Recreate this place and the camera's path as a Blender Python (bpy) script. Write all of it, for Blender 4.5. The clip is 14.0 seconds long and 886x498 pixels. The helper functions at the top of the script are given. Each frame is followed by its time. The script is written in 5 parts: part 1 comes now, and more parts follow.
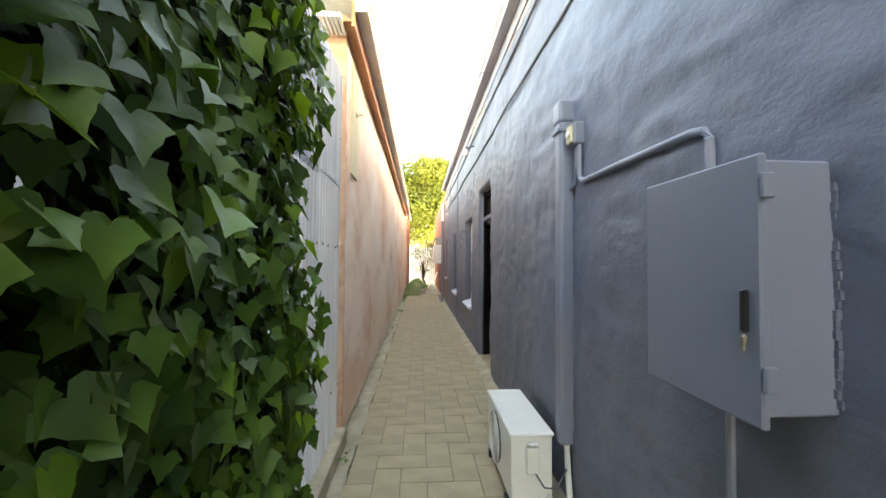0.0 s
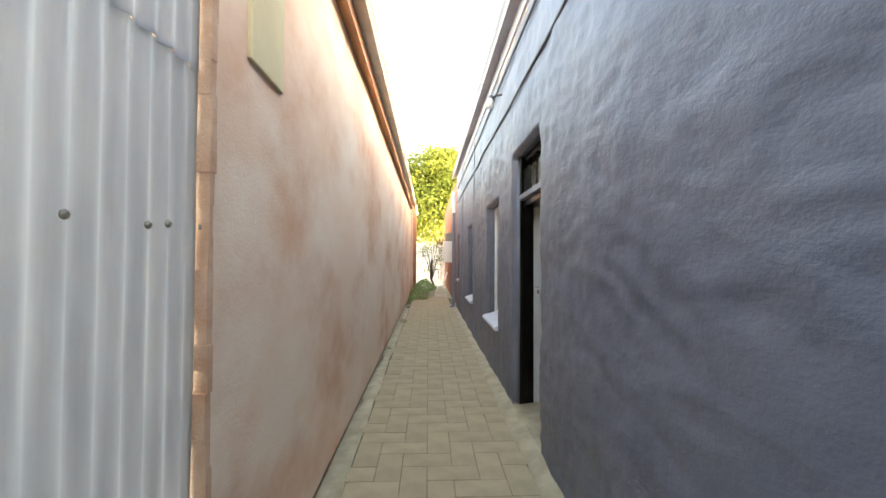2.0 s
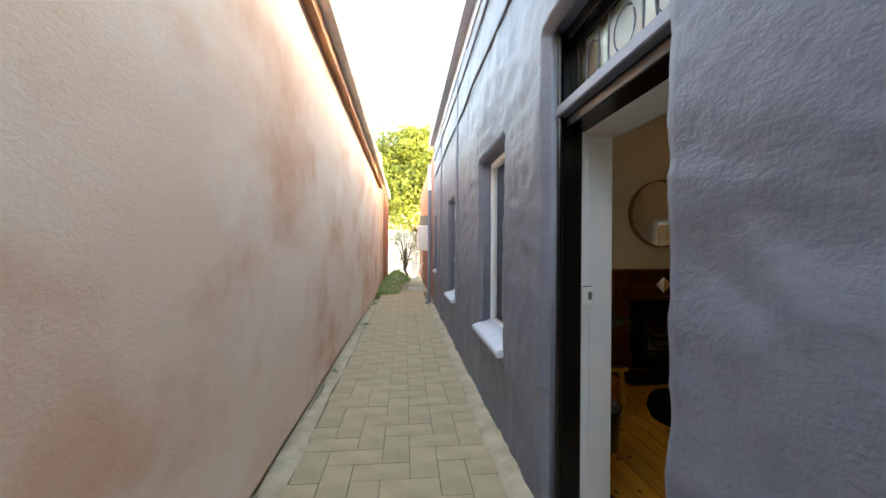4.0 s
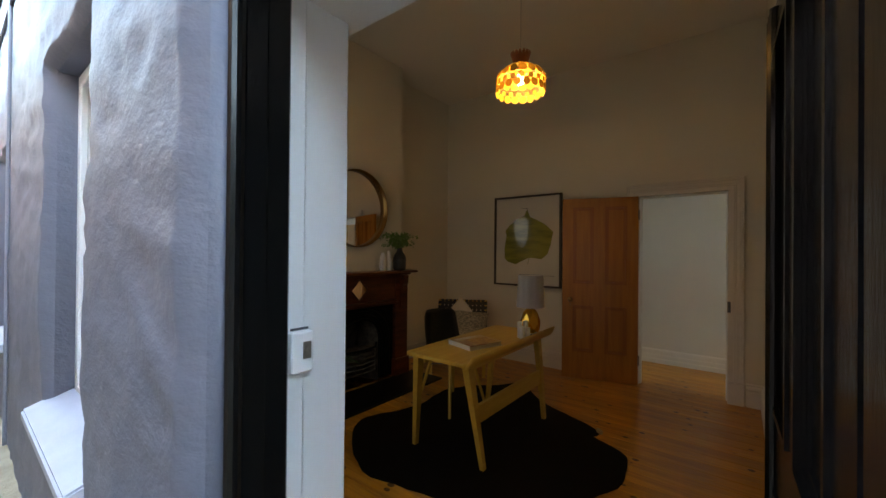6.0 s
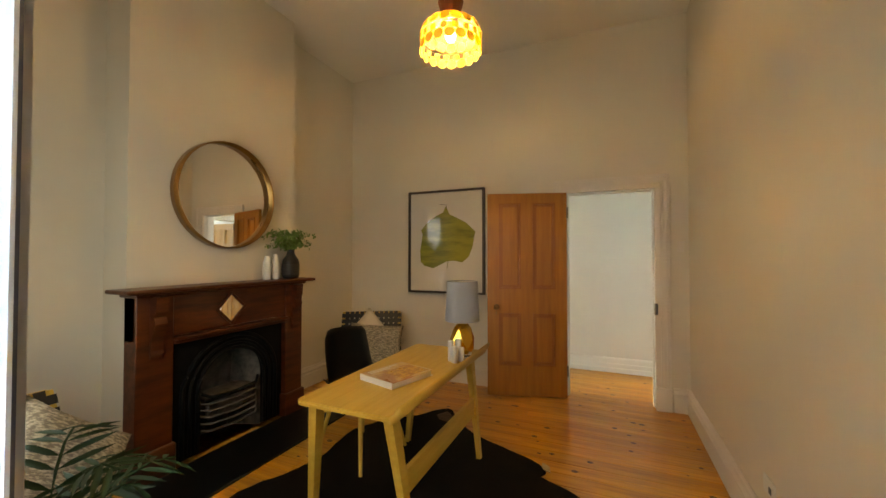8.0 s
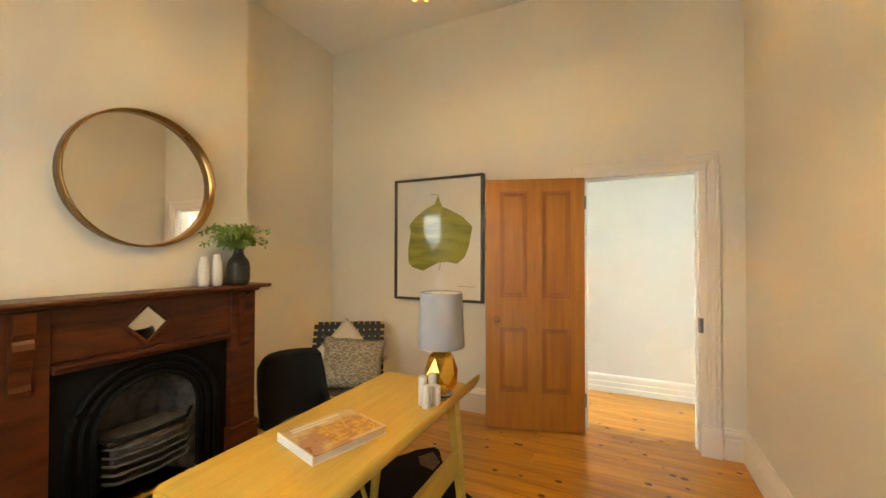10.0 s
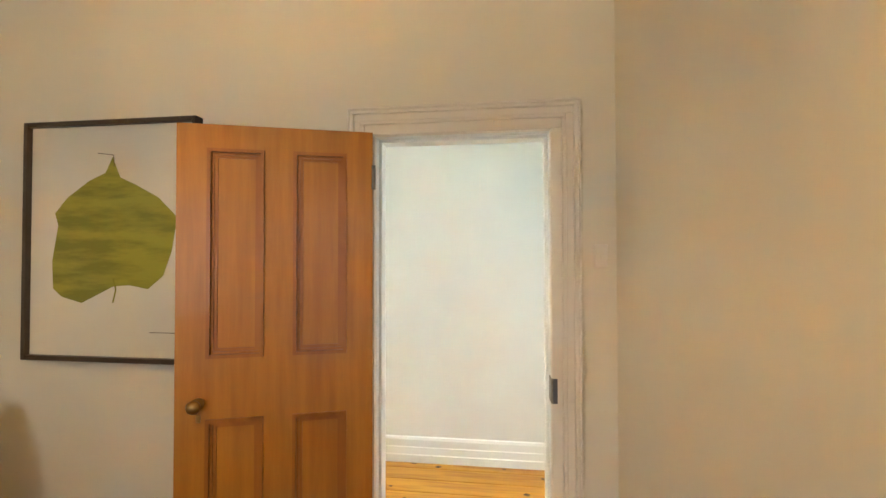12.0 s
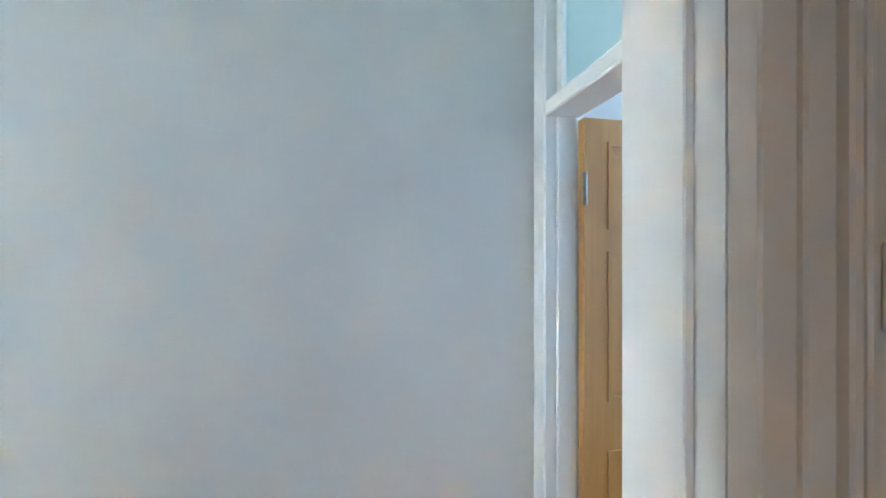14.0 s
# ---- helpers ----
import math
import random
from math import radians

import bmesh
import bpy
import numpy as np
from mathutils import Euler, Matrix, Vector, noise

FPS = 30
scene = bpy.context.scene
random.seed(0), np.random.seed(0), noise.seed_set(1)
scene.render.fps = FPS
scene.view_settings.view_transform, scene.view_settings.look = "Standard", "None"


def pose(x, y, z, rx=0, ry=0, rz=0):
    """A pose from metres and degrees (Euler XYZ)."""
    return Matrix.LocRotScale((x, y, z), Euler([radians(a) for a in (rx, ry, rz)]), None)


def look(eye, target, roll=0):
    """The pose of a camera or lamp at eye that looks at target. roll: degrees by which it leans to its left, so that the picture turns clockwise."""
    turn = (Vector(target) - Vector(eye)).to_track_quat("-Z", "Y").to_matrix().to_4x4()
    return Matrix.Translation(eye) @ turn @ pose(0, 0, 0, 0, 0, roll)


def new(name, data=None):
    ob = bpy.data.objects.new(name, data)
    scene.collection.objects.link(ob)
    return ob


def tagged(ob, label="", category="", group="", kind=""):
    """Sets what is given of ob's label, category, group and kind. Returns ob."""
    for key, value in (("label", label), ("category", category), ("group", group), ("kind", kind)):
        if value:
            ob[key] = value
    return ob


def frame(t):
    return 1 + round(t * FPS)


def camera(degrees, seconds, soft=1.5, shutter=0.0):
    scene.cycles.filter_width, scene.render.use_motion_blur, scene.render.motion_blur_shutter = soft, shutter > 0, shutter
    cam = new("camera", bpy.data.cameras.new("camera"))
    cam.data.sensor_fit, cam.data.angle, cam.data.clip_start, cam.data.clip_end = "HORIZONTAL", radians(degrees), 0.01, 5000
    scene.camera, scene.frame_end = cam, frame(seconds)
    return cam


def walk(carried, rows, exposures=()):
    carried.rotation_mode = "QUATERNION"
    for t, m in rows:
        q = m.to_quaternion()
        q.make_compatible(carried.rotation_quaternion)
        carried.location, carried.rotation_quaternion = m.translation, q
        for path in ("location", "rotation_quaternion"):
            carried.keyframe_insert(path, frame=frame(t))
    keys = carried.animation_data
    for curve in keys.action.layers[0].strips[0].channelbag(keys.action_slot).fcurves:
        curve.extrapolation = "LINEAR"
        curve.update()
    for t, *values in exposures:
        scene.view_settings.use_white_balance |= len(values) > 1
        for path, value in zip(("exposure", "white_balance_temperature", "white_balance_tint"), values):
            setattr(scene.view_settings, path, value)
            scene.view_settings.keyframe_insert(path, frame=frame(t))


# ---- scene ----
cam = camera(98.3, 14.0)
PATH = [
    (0, (-0.046, 0.021, 1.526), (0.079, 2.016, 1.579), 0.4),
    (0.5, (-0.052, 0.513, 1.532), (0.052, 2.51, 1.582), 0.5),
    (1, (-0.019, 1.039, 1.547), (0.075, 3.037, 1.593), 0.4),
    (1.5, (-0.006, 1.535, 1.534), (0.08, 3.532, 1.579), 0.5),
    (2, (0.022, 2.042, 1.536), (0.099, 4.04, 1.579), 0.3),
    (2.2, (0.038, 2.231, 1.526), (0.114, 4.23, 1.543), 0.2),
    (4.3, (0.187, 4.199, 1.436), (0.457, 6.18, 1.425), 0.4),
    (4.5, (0.204, 4.326, 1.441), (0.629, 6.28, 1.434), 0.6),
    (5, (0.317, 4.628, 1.423), (1.196, 6.425, 1.421), 0.5),
    (5.5, (0.47, 4.875, 1.422), (1.739, 6.421, 1.426), 0.6),
    (6, (0.619, 5.103, 1.426), (2.2, 6.329, 1.436), 0.5),
    (6.5, (0.762, 5.275, 1.418), (2.513, 6.243, 1.439), 0.4),
    (7, (0.933, 5.401, 1.416), (2.748, 6.242, 1.44), 0.2),
    (7.5, (1.091, 5.467, 1.408), (2.917, 6.284, 1.439), 0.1),
    (7.7, (1.117, 5.529, 1.4), (2.957, 6.312, 1.438), 0.0),
    (9.8, (1.753, 5.656, 1.421), (3.557, 6.517, 1.444), 0.3),
    (10, (1.864, 5.658, 1.418), (3.673, 6.511, 1.446), 0.1),
    (10.5, (2.2, 5.601, 1.43), (4.039, 6.386, 1.456), 0.1),
    (11, (2.591, 5.514, 1.442), (4.502, 6.103, 1.462), 0.1),
    (11.5, (2.968, 5.498, 1.456), (4.933, 5.87, 1.49), 0.2),
    (12, (3.385, 5.453, 1.487), (5.372, 5.677, 1.519), -0.1),
    (12.5, (3.737, 5.444, 1.484), (5.733, 5.567, 1.525), -0.4),
    (13, (4.045, 5.505, 1.529), (6.045, 5.51, 1.52), -0.3),
    (13.2, (4.175, 5.535, 1.518), (6.172, 5.450, 1.520), -0.2),
    (13.6, (4.450, 5.533, 1.518), (6.439, 5.343, 1.518), 0.0),
    (14, (4.708, 5.544, 1.522), (6.66, 5.121, 1.522), 0.0),
]
EXPOSURES = [(0, 4.55, 9900, 10), (2.2, 4.55, 9700, 10), (4.5, 4.7, 8600, 9), (5, 4.65, 8200, 8), (5.5, 4.6, 7900, 8), (6, 5.35, 7600, 7), (6.5, 6.0, 7900, 5), (7, 6.4, 8200, 4), (7.7, 6.95, 8100, 3), (9.8, 8.05, 7300, 1), (11, 8.15, 7000, 1), (12, 7.95, 6700, 1), (12.6, 7.9, 6100, 1), (13, 7.75, 5600, 2), (13.5, 7.4, 5000, 3), (14, 6.95, 5000, 4)]
walk(cam, [(t, look(eye, target, roll)) for t, eye, target, roll in PATH], EXPOSURES)

# ---------------------------------------------------------------- world, sun, large lights
SUN_EL, SUN_AZ = 14.0, -18.0          # degrees; azimuth from +x towards -y
world = bpy.data.worlds.new("world")
scene.world = world
world.use_nodes = True
wn = world.node_tree
sky = wn.nodes.new("ShaderNodeTexSky")
sky.sky_type, sky.sun_disc = "NISHITA", False
sky.sun_elevation = radians(SUN_EL)
sky.sun_rotation = radians(90 - SUN_AZ)
sky.dust_density, sky.ozone_density, sky.air_density = 3.0, 1.0, 1.0
wn.nodes["Background"].inputs["Strength"].default_value = 0.15
wn.links.new(sky.outputs[0], wn.nodes["Background"].inputs["Color"])


def lamp(name, kind, energy, colour, m, size=0.1, size_y=0.1):
    data = bpy.data.lights.new(name, kind)
    data.energy, data.color = energy, colour
    if kind == "AREA":
        data.shape, data.size, data.size_y = "RECTANGLE", size, size_y
    elif kind == "SUN":
        data.angle = radians(size)
    else:
        data.shadow_soft_size = size
    ob = new(name, data)
    ob.matrix_world = m
    return ob


sx, sy = math.cos(radians(SUN_AZ)), math.sin(radians(SUN_AZ))
lamp("sun", "SUN", 2.0, (1.0, 0.9, 0.74), look((20 * sx, 20 * sy, 20 * math.tan(radians(SUN_EL))), (0, 0, 0)), 0.6)
# area lamps for the room's window and the bright room past the hall
lamp("window_daylight", "AREA", 0.07, (0.86, 0.93, 1.0), look((1.40, 7.17, 1.5), (3.0, 7.17, 1.4)), 0.75, 1.35)
lamp("hall_end_daylight", "AREA", 0.45, (0.74, 0.87, 1.0), look((5.55, 2.05, 1.9), (5.6, 6.0, 1.5)), 0.9, 1.7)
# fill added at the hall's unseen far end; no window is built there
lamp("hall_far_fill", "AREA", 0.17, (0.86, 0.94, 1.0), look((5.58, 9.93, 1.9), (5.6, 6.0, 1.5)), 0.6, 1.6)


# ---------------------------------------------------------------- mesh helpers
def part(name, bm, material, parent=None, label="", smooth=False):
    me = bpy.data.meshes.new(name)
    bmesh.ops.recalc_face_normals(bm, faces=bm.faces)
    bm.to_mesh(me)
    bm.free()
    me.materials.append(material)
    if smooth:
        for p in me.polygons:
            p.use_smooth = True
    ob = new(name, me)
    if parent:
        ob.parent = parent
    if label:
        ob["label"] = label
    return ob


def thing(name, label, category, m=None, group="", kind=""):
    ob = tagged(new(name), label, category, group, kind)
    if m is not None:
        ob.matrix_world = m
    return ob


def B():
    return bmesh.new()


def box(bm, x0, x1, y0, y1, z0, z1, bevel=0.0, m=None, seg=1):
    v = [bm.verts.new((x, y, z)) for x in (x0, x1) for y in (y0, y1) for z in (z0, z1)]
    f = [bm.faces.new([v[i] for i in q]) for q in ((0, 1, 3, 2), (4, 6, 7, 5), (0, 4, 5, 1), (2, 3, 7, 6), (0, 2, 6, 4), (1, 5, 7, 3))]
    if m is not None:
        bmesh.ops.transform(bm, matrix=m, verts=v)
    if bevel:
        bmesh.ops.bevel(bm, geom=list({e for q in f for e in q.edges}), offset=bevel, segments=seg, affect="EDGES", profile=0.5)
    return bm


def bx(*a, **k):
    return box(B(), *a, **k)


def tube(bm, pts, r, n=10, r_end=None):
    """A round bar along points; r may taper to r_end."""
    pts = [Vector(p) for p in pts]
    rings = []
    for i, p in enumerate(pts):
        d = (pts[min(i + 1, len(pts) - 1)] - pts[max(i - 1, 0)]).normalized()
        a = d.cross(Vector((0, 0, 1)) if abs(d.z) < 0.9 else Vector((1, 0, 0))).normalized()
        b = d.cross(a)
        rr = r if r_end is None else r + (r_end - r) * i / (len(pts) - 1)
        rings.append([bm.verts.new(p + rr * (math.cos(2 * math.pi * k / n) * a + math.sin(2 * math.pi * k / n) * b)) for k in range(n)])
    for s, t in zip(rings, rings[1:]):
        for k in range(n):
            bm.faces.new((s[k], s[(k + 1) % n], t[(k + 1) % n], t[k]))
    bm.faces.new(rings[0])
    bm.faces.new(rings[-1])
    return bm


def bar(bm, p, q, w, d, w2=None, d2=None, up=(0, 0, 1)):
    """A squared bar from p to q, w wide and d deep, tapering to w2 by d2."""
    p, q = Vector(p), Vector(q)
    ax = (q - p).normalized()
    a = ax.cross(Vector(up))
    a = a.normalized() if a.length > 1e-4 else Vector((1, 0, 0))
    b = ax.cross(a)
    w2, d2 = w2 or w, d2 or d
    r = [[bm.verts.new(c + a * sx_ * ww / 2 + b * sy_ * dd / 2) for sx_, sy_ in ((-1, -1), (1, -1), (1, 1), (-1, 1))] for c, ww, dd in ((p, w, d), (q, w2, d2))]
    for k in range(4):
        bm.faces.new((r[0][k], r[0][(k + 1) % 4], r[1][(k + 1) % 4], r[1][k]))
    bm.faces.new(r[0][::-1])
    bm.faces.new(r[1])
    return bm


def lathe(bm, prof, c=(0, 0, 0), n=24, cap=True):
    rings = [[bm.verts.new((c[0] + r * math.cos(2 * math.pi * k / n), c[1] + r * math.sin(2 * math.pi * k / n), c[2] + z)) for k in range(n)] for r, z in prof]
    for s, t in zip(rings, rings[1:]):
        for k in range(n):
            bm.faces.new((s[k], s[(k + 1) % n], t[(k + 1) % n], t[k]))
    if cap:
        bm.faces.new(rings[0][::-1])
        bm.faces.new(rings[-1])
    return bm


def extrude_profile(bm, prof, p, q, out):
    """A moulding: prof is (outward, up) pairs, run from p to q, with out the outward way."""
    p, q, out = Vector(p), Vector(q), Vector(out)
    up = (q - p).normalized().cross(out)
    if up.z < 0 or (abs(up.z) < 1e-4 and up.y + up.x < 0):
        up = -up
    r = [[bm.verts.new(c + out * u + up * w) for u, w in prof] for c in (p, q)]
    n = len(prof)
    for k in range(n):
        bm.faces.new((r[0][k], r[0][(k + 1) % n], r[1][(k + 1) % n], r[1][k]))
    bm.faces.new(r[0][::-1])
    bm.faces.new(r[1])
    return bm


def prism(bm, outline, z0, z1, m=None):
    """A closed outline in x, y drawn up from z0 to z1."""
    lo = [bm.verts.new((x, y, z0)) for x, y in outline]
    hi = [bm.verts.new((x, y, z1)) for x, y in outline]
    n = len(lo)
    for k in range(n):
        bm.faces.new((lo[k], lo[(k + 1) % n], hi[(k + 1) % n], hi[k]))
    bm.faces.new(lo[::-1])
    bm.faces.new(hi)
    if m is not None:
        bmesh.ops.transform(bm, matrix=m, verts=lo + hi)
    return bm


# ---------------------------------------------------------------- materials
def mat(name, c1, c2=None, rough=0.7, metal=0.0, scale=8.0, bump=0.15, fine=90.0, mix_lo=0.35, mix_hi=0.65, stain=None, stain_scale=1.3, stain_amount=0.5,
        stretch=(1, 1, 1), random_value=0.0, dist=0.01, rough_var=0.1, space="Object", spec=0.5, coat=0.0, trans=0.0, sheen=0.0):
    m = bpy.data.materials.new(name)
    m.use_nodes = True
    n, l = m.node_tree.nodes, m.node_tree.links
    p = n["Principled BSDF"]
    co = n.new("ShaderNodeTexCoord")
    mp = n.new("ShaderNodeMapping")
    mp.inputs["Scale"].default_value = stretch
    l.new(co.outputs[space], mp.inputs[0])

    def nz(sc, detail=5.0, rough_=0.6):
        t = n.new("ShaderNodeTexNoise")
        t.inputs["Scale"].default_value, t.inputs["Detail"].default_value, t.inputs["Roughness"].default_value = sc, detail, rough_
        l.new(mp.outputs[0], t.inputs["Vector"])
        return t

    def ramp(src, lo, hi):
        r = n.new("ShaderNodeMapRange")
        r.inputs["From Min"].default_value, r.inputs["From Max"].default_value = lo, hi
        l.new(src, r.inputs["Value"])
        return r.outputs[0]

    def blend(fac, a, b):
        x = n.new("ShaderNodeMix")
        x.data_type = "RGBA"
        l.new(fac, x.inputs["Factor"])
        for s, v in ((6, a), (7, b)):
            if isinstance(v, tuple):
                x.inputs[s].default_value = (*v, 1)
            else:
                l.new(v, x.inputs[s])
        return x.outputs[2]

    a, f = nz(scale), nz(fine, 4.5, 0.66)
    c2 = c2 or tuple(v * 0.8 for v in c1)
    col = blend(ramp(a.outputs["Fac"], mix_lo, mix_hi), c1, c2)
    if stain:
        s = nz(stain_scale, 6.0, 0.65)
        k = n.new("ShaderNodeMath")
        k.operation = "MULTIPLY"
        k.inputs[1].default_value = stain_amount
        l.new(ramp(s.outputs["Fac"], 0.48, 0.68), k.inputs[0])
        col = blend(k.outputs[0], col, stain)
    if random_value:
        oi = n.new("ShaderNodeObjectInfo")
        hv = n.new("ShaderNodeHueSaturation")
        l.new(ramp(oi.outputs["Random"], 0, 1), hv.inputs["Value"])
        hv.inputs["Value"].default_value = 1
        rr = n.new("ShaderNodeMapRange")
        rr.inputs["To Min"].default_value, rr.inputs["To Max"].default_value = 1 - random_value, 1 + random_value
        l.new(oi.outputs["Random"], rr.inputs["Value"])
        l.new(rr.outputs[0], hv.inputs["Value"])
        l.new(col, hv.inputs["Color"])
        col = hv.outputs[0]
    l.new(col, p.inputs["Base Color"])
    p.inputs["Metallic"].default_value = metal
    p.inputs["Specular IOR Level"].default_value = spec
    p.inputs["Coat Weight"].default_value = coat
    p.inputs["Transmission Weight"].default_value = trans
    rv = n.new("ShaderNodeMapRange")
    rv.inputs["To Min"].default_value, rv.inputs["To Max"].default_value = max(rough - rough_var, 0.02), min(rough + rough_var, 1)
    l.new(a.outputs["Fac"], rv.inputs["Value"])
    l.new(rv.outputs[0], p.inputs["Roughness"])
    if bump:
        ad = n.new("ShaderNodeMath")
        l.new(a.outputs["Fac"], ad.inputs[0])
        l.new(f.outputs["Fac"], ad.inputs[1])
        b = n.new("ShaderNodeBump")
        b.inputs["Strength"].default_value, b.inputs["Distance"].default_value = bump, dist
        l.new(ad.outputs[0], b.inputs["Height"])
        l.new(b.outputs[0], p.inputs["Normal"])
    return m


def emitter(name, colour, strength):
    m = bpy.data.materials.new(name)
    m.use_nodes = True
    p = m.node_tree.nodes["Principled BSDF"]
    p.inputs["Base Color"].default_value = (*colour, 1)
    p.inputs["Emission Color"].default_value, p.inputs["Emission Strength"].default_value = (*colour, 1), strength
    return m


def clear_glass(name, colour=(1, 1, 1), rough=0.0):
    m = bpy.data.materials.new(name)
    m.use_nodes = True
    p = m.node_tree.nodes["Principled BSDF"]
    p.inputs["Base Color"].default_value = (*colour, 1)
    p.inputs["Transmission Weight"].default_value, p.inputs["Roughness"].default_value, p.inputs["IOR"].default_value = 1, rough, 1.45
    return m


M_STUCCO = mat("blue_grey_stucco", (0.150, 0.164, 0.214), (0.124, 0.136, 0.182), 0.55, scale=1.3, bump=0.5, fine=11, dist=0.016, stain=(0.182, 0.180, 0.208), stain_scale=0.8, stain_amount=0.45, spec=0.35, stretch=(1, 0.9, 1.25))
M_PINK = mat("weathered_pink_render", (0.76, 0.56, 0.44), (0.64, 0.37, 0.25), 0.85, scale=1.0, bump=0.3, fine=60, dist=0.008, stain=(0.80, 0.68, 0.58), stain_scale=0.75, stain_amount=0.9, mix_lo=0.47, mix_hi=0.66, stretch=(1, 0.8, 1.15))
M_PINK_EDGE = mat("bare_render_edge", (0.55, 0.30, 0.19), (0.64, 0.42, 0.30), 0.9, scale=9, bump=0.6)
M_IRON = mat("galvanised_iron", (0.50, 0.52, 0.56), (0.42, 0.44, 0.48), 0.42, 0.2, scale=2.2, bump=0.05, stretch=(1, 6, 0.6), stain=(0.62, 0.63, 0.66), stain_amount=0.5)
M_PAVER = mat("buff_concrete_paver", (0.40, 0.325, 0.215), (0.35, 0.285, 0.185), 0.9, scale=5, bump=0.3, fine=160, dist=0.003, stain=(0.28, 0.24, 0.165), stain_scale=2.2, stain_amount=0.5, random_value=0.045)
M_JOINT = mat("sandy_joint", (0.10, 0.085, 0.058), (0.15, 0.13, 0.09), 0.95, scale=20, bump=0.5)
M_CEMENT = mat("mortar_fillet", (0.47, 0.41, 0.30), (0.36, 0.31, 0.22), 0.92, scale=6, bump=0.7, fine=60, stain=(0.22, 0.20, 0.13), stain_scale=2.5)
M_ROOF = mat("roof_sheet", (0.4, 0.4, 0.4), (0.3, 0.3, 0.3), 0.5, 0.4, scale=2)
M_GUTTER = mat("cream_gutter_paint", (0.62, 0.58, 0.53), (0.5, 0.46, 0.41), 0.45, scale=3, bump=0.05, stain=(0.36, 0.30, 0.25), stain_amount=0.5)
M_GUTTER_R = mat("grey_gutter_paint", (0.36, 0.36, 0.40), (0.30, 0.30, 0.34), 0.5, scale=3, bump=0.05)
M_FASCIA = mat("rust_orange_fascia", (0.42, 0.22, 0.11), (0.30, 0.15, 0.08), 0.6, scale=5, bump=0.1, stretch=(1, 0.2, 1))
M_PLASTER = mat("cream_plaster", (0.74, 0.68, 0.57), (0.715, 0.655, 0.545), 0.75, scale=1.2, bump=0.06, fine=45, dist=0.004)
M_HALL = mat("white_hall_paint", (0.80, 0.81, 0.80), (0.77, 0.78, 0.77), 0.7, scale=1.2, bump=0.06, fine=45, dist=0.004)
M_TRIM = mat("cream_gloss_trim", (0.77, 0.71, 0.63), (0.74, 0.68, 0.60), 0.45, scale=3, bump=0.0)
M_WHITE = mat("white_gloss_paint", (0.86, 0.87, 0.87), (0.83, 0.84, 0.845), 0.35, scale=3, bump=0.08, fine=30)
M_BLACK = mat("black_gloss_paint", (0.004, 0.004, 0.0045), (0.007, 0.0065, 0.006), 0.22, scale=6, bump=0.10, fine=50, stretch=(1, 1, 0.15), spec=0.3)
M_CEIL = mat("ceiling_paint", (0.84, 0.78, 0.68), (0.82, 0.76, 0.66), 0.85, scale=1, bump=0.04)
M_BRICK = mat("red_brick", (0.42, 0.16, 0.09), (0.33, 0.12, 0.07), 0.88, scale=30, bump=0.4, random_value=0.2)
M_MORTAR = mat("pale_mortar", (0.55, 0.46, 0.38), (0.45, 0.37, 0.3), 0.95, scale=20, bump=0.4)


def structure(name, bm, material, label, category, smooth=False):
    return tagged(part(name, bm, material, None, "", smooth), label, category, "", "structure")


# ---------------------------------------------------------------- alley: ground and walls
WX, PX = 0.89, -0.68                  # faces of the blue-grey wall and of the pink wall
DY0, DY1, DTOP = 4.99, 5.91, 2.55     # doorway in the blue-grey wall
OPEN = [(DY0, DY1, 0.06, DTOP), (6.72, 7.63, 0.70, 2.25), (9.45, 10.30, 0.70, 2.17), (12.5, 13.1, 0.92, 2.17)]
WY0, WY1, WTOP = -6.0, 13.7, 3.76

g = B()
box(g, -400, 400, -400, 700, -0.4, -0.05)
structure("ground", g, M_CEMENT, "sandy earth under and around the buildings", "ground")
structure("path_bed", bx(PX, WX, -6, 16.5, -0.06, -0.012), M_JOINT, "sandy bed in the joints of the paved path", "paving bed")


def fillet(name, xa, xb, ha, hb, label):
    """An uneven mortar strip between paving and wall."""
    bm = B()
    ys = [-6 + 0.12 * i for i in range(int(20.6 / 0.12) + 1)]
    rows = []
    for y in ys:
        k = noise.noise((y * 1.7, xa * 9, 0)) * 0.025 + noise.noise((y * 6, xa * 9, 3)) * 0.012
        rows.append([bm.verts.new(p) for p in ((xa + k, y, -0.02), (xa + k * 1.0 + (xb - xa) * 0.12, y, ha + k * 0.3), (xa + (xb - xa) * 0.6, y, (ha + hb) / 2 + k * 0.3), (xb, y, hb + k * 0.4))])
    for a, b in zip(rows, rows[1:]):
        for i in range(3):
            bm.faces.new((a[i], a[i + 1], b[i + 1], b[i]))
    return structure(name, bm, M_CEMENT, label, "kerb", True)


fillet("kerb_right", 0.75, WX + 0.03, 0.012, 0.055, "uneven sandy mortar fillet along the foot of the blue-grey wall")
fillet("kerb_left", -0.535, PX - 0.04, 0.006, -0.018, "worn mortar strip along the foot of the pink wall")


def wall_body(bm, x0, x1, y0, y1, z0, z1, opens):
    """A thick wall with openings right through it, cut into butted blocks."""
    cuts = sorted({y0, y1, *[o[0] for o in opens], *[o[1] for o in opens]})
    for a, b in zip(cuts, cuts[1:]):
        o = [q for q in opens if q[0] <= a + 1e-6 and q[1] >= b - 1e-6]
        if o:
            if o[0][2] > z0:
                box(bm, x0, x1, a, b, z0, o[0][2])
            box(bm, x0, x1, a, b, o[0][3], z1)
        else:
            box(bm, x0, x1, a, b, z0, z1)
    return bm


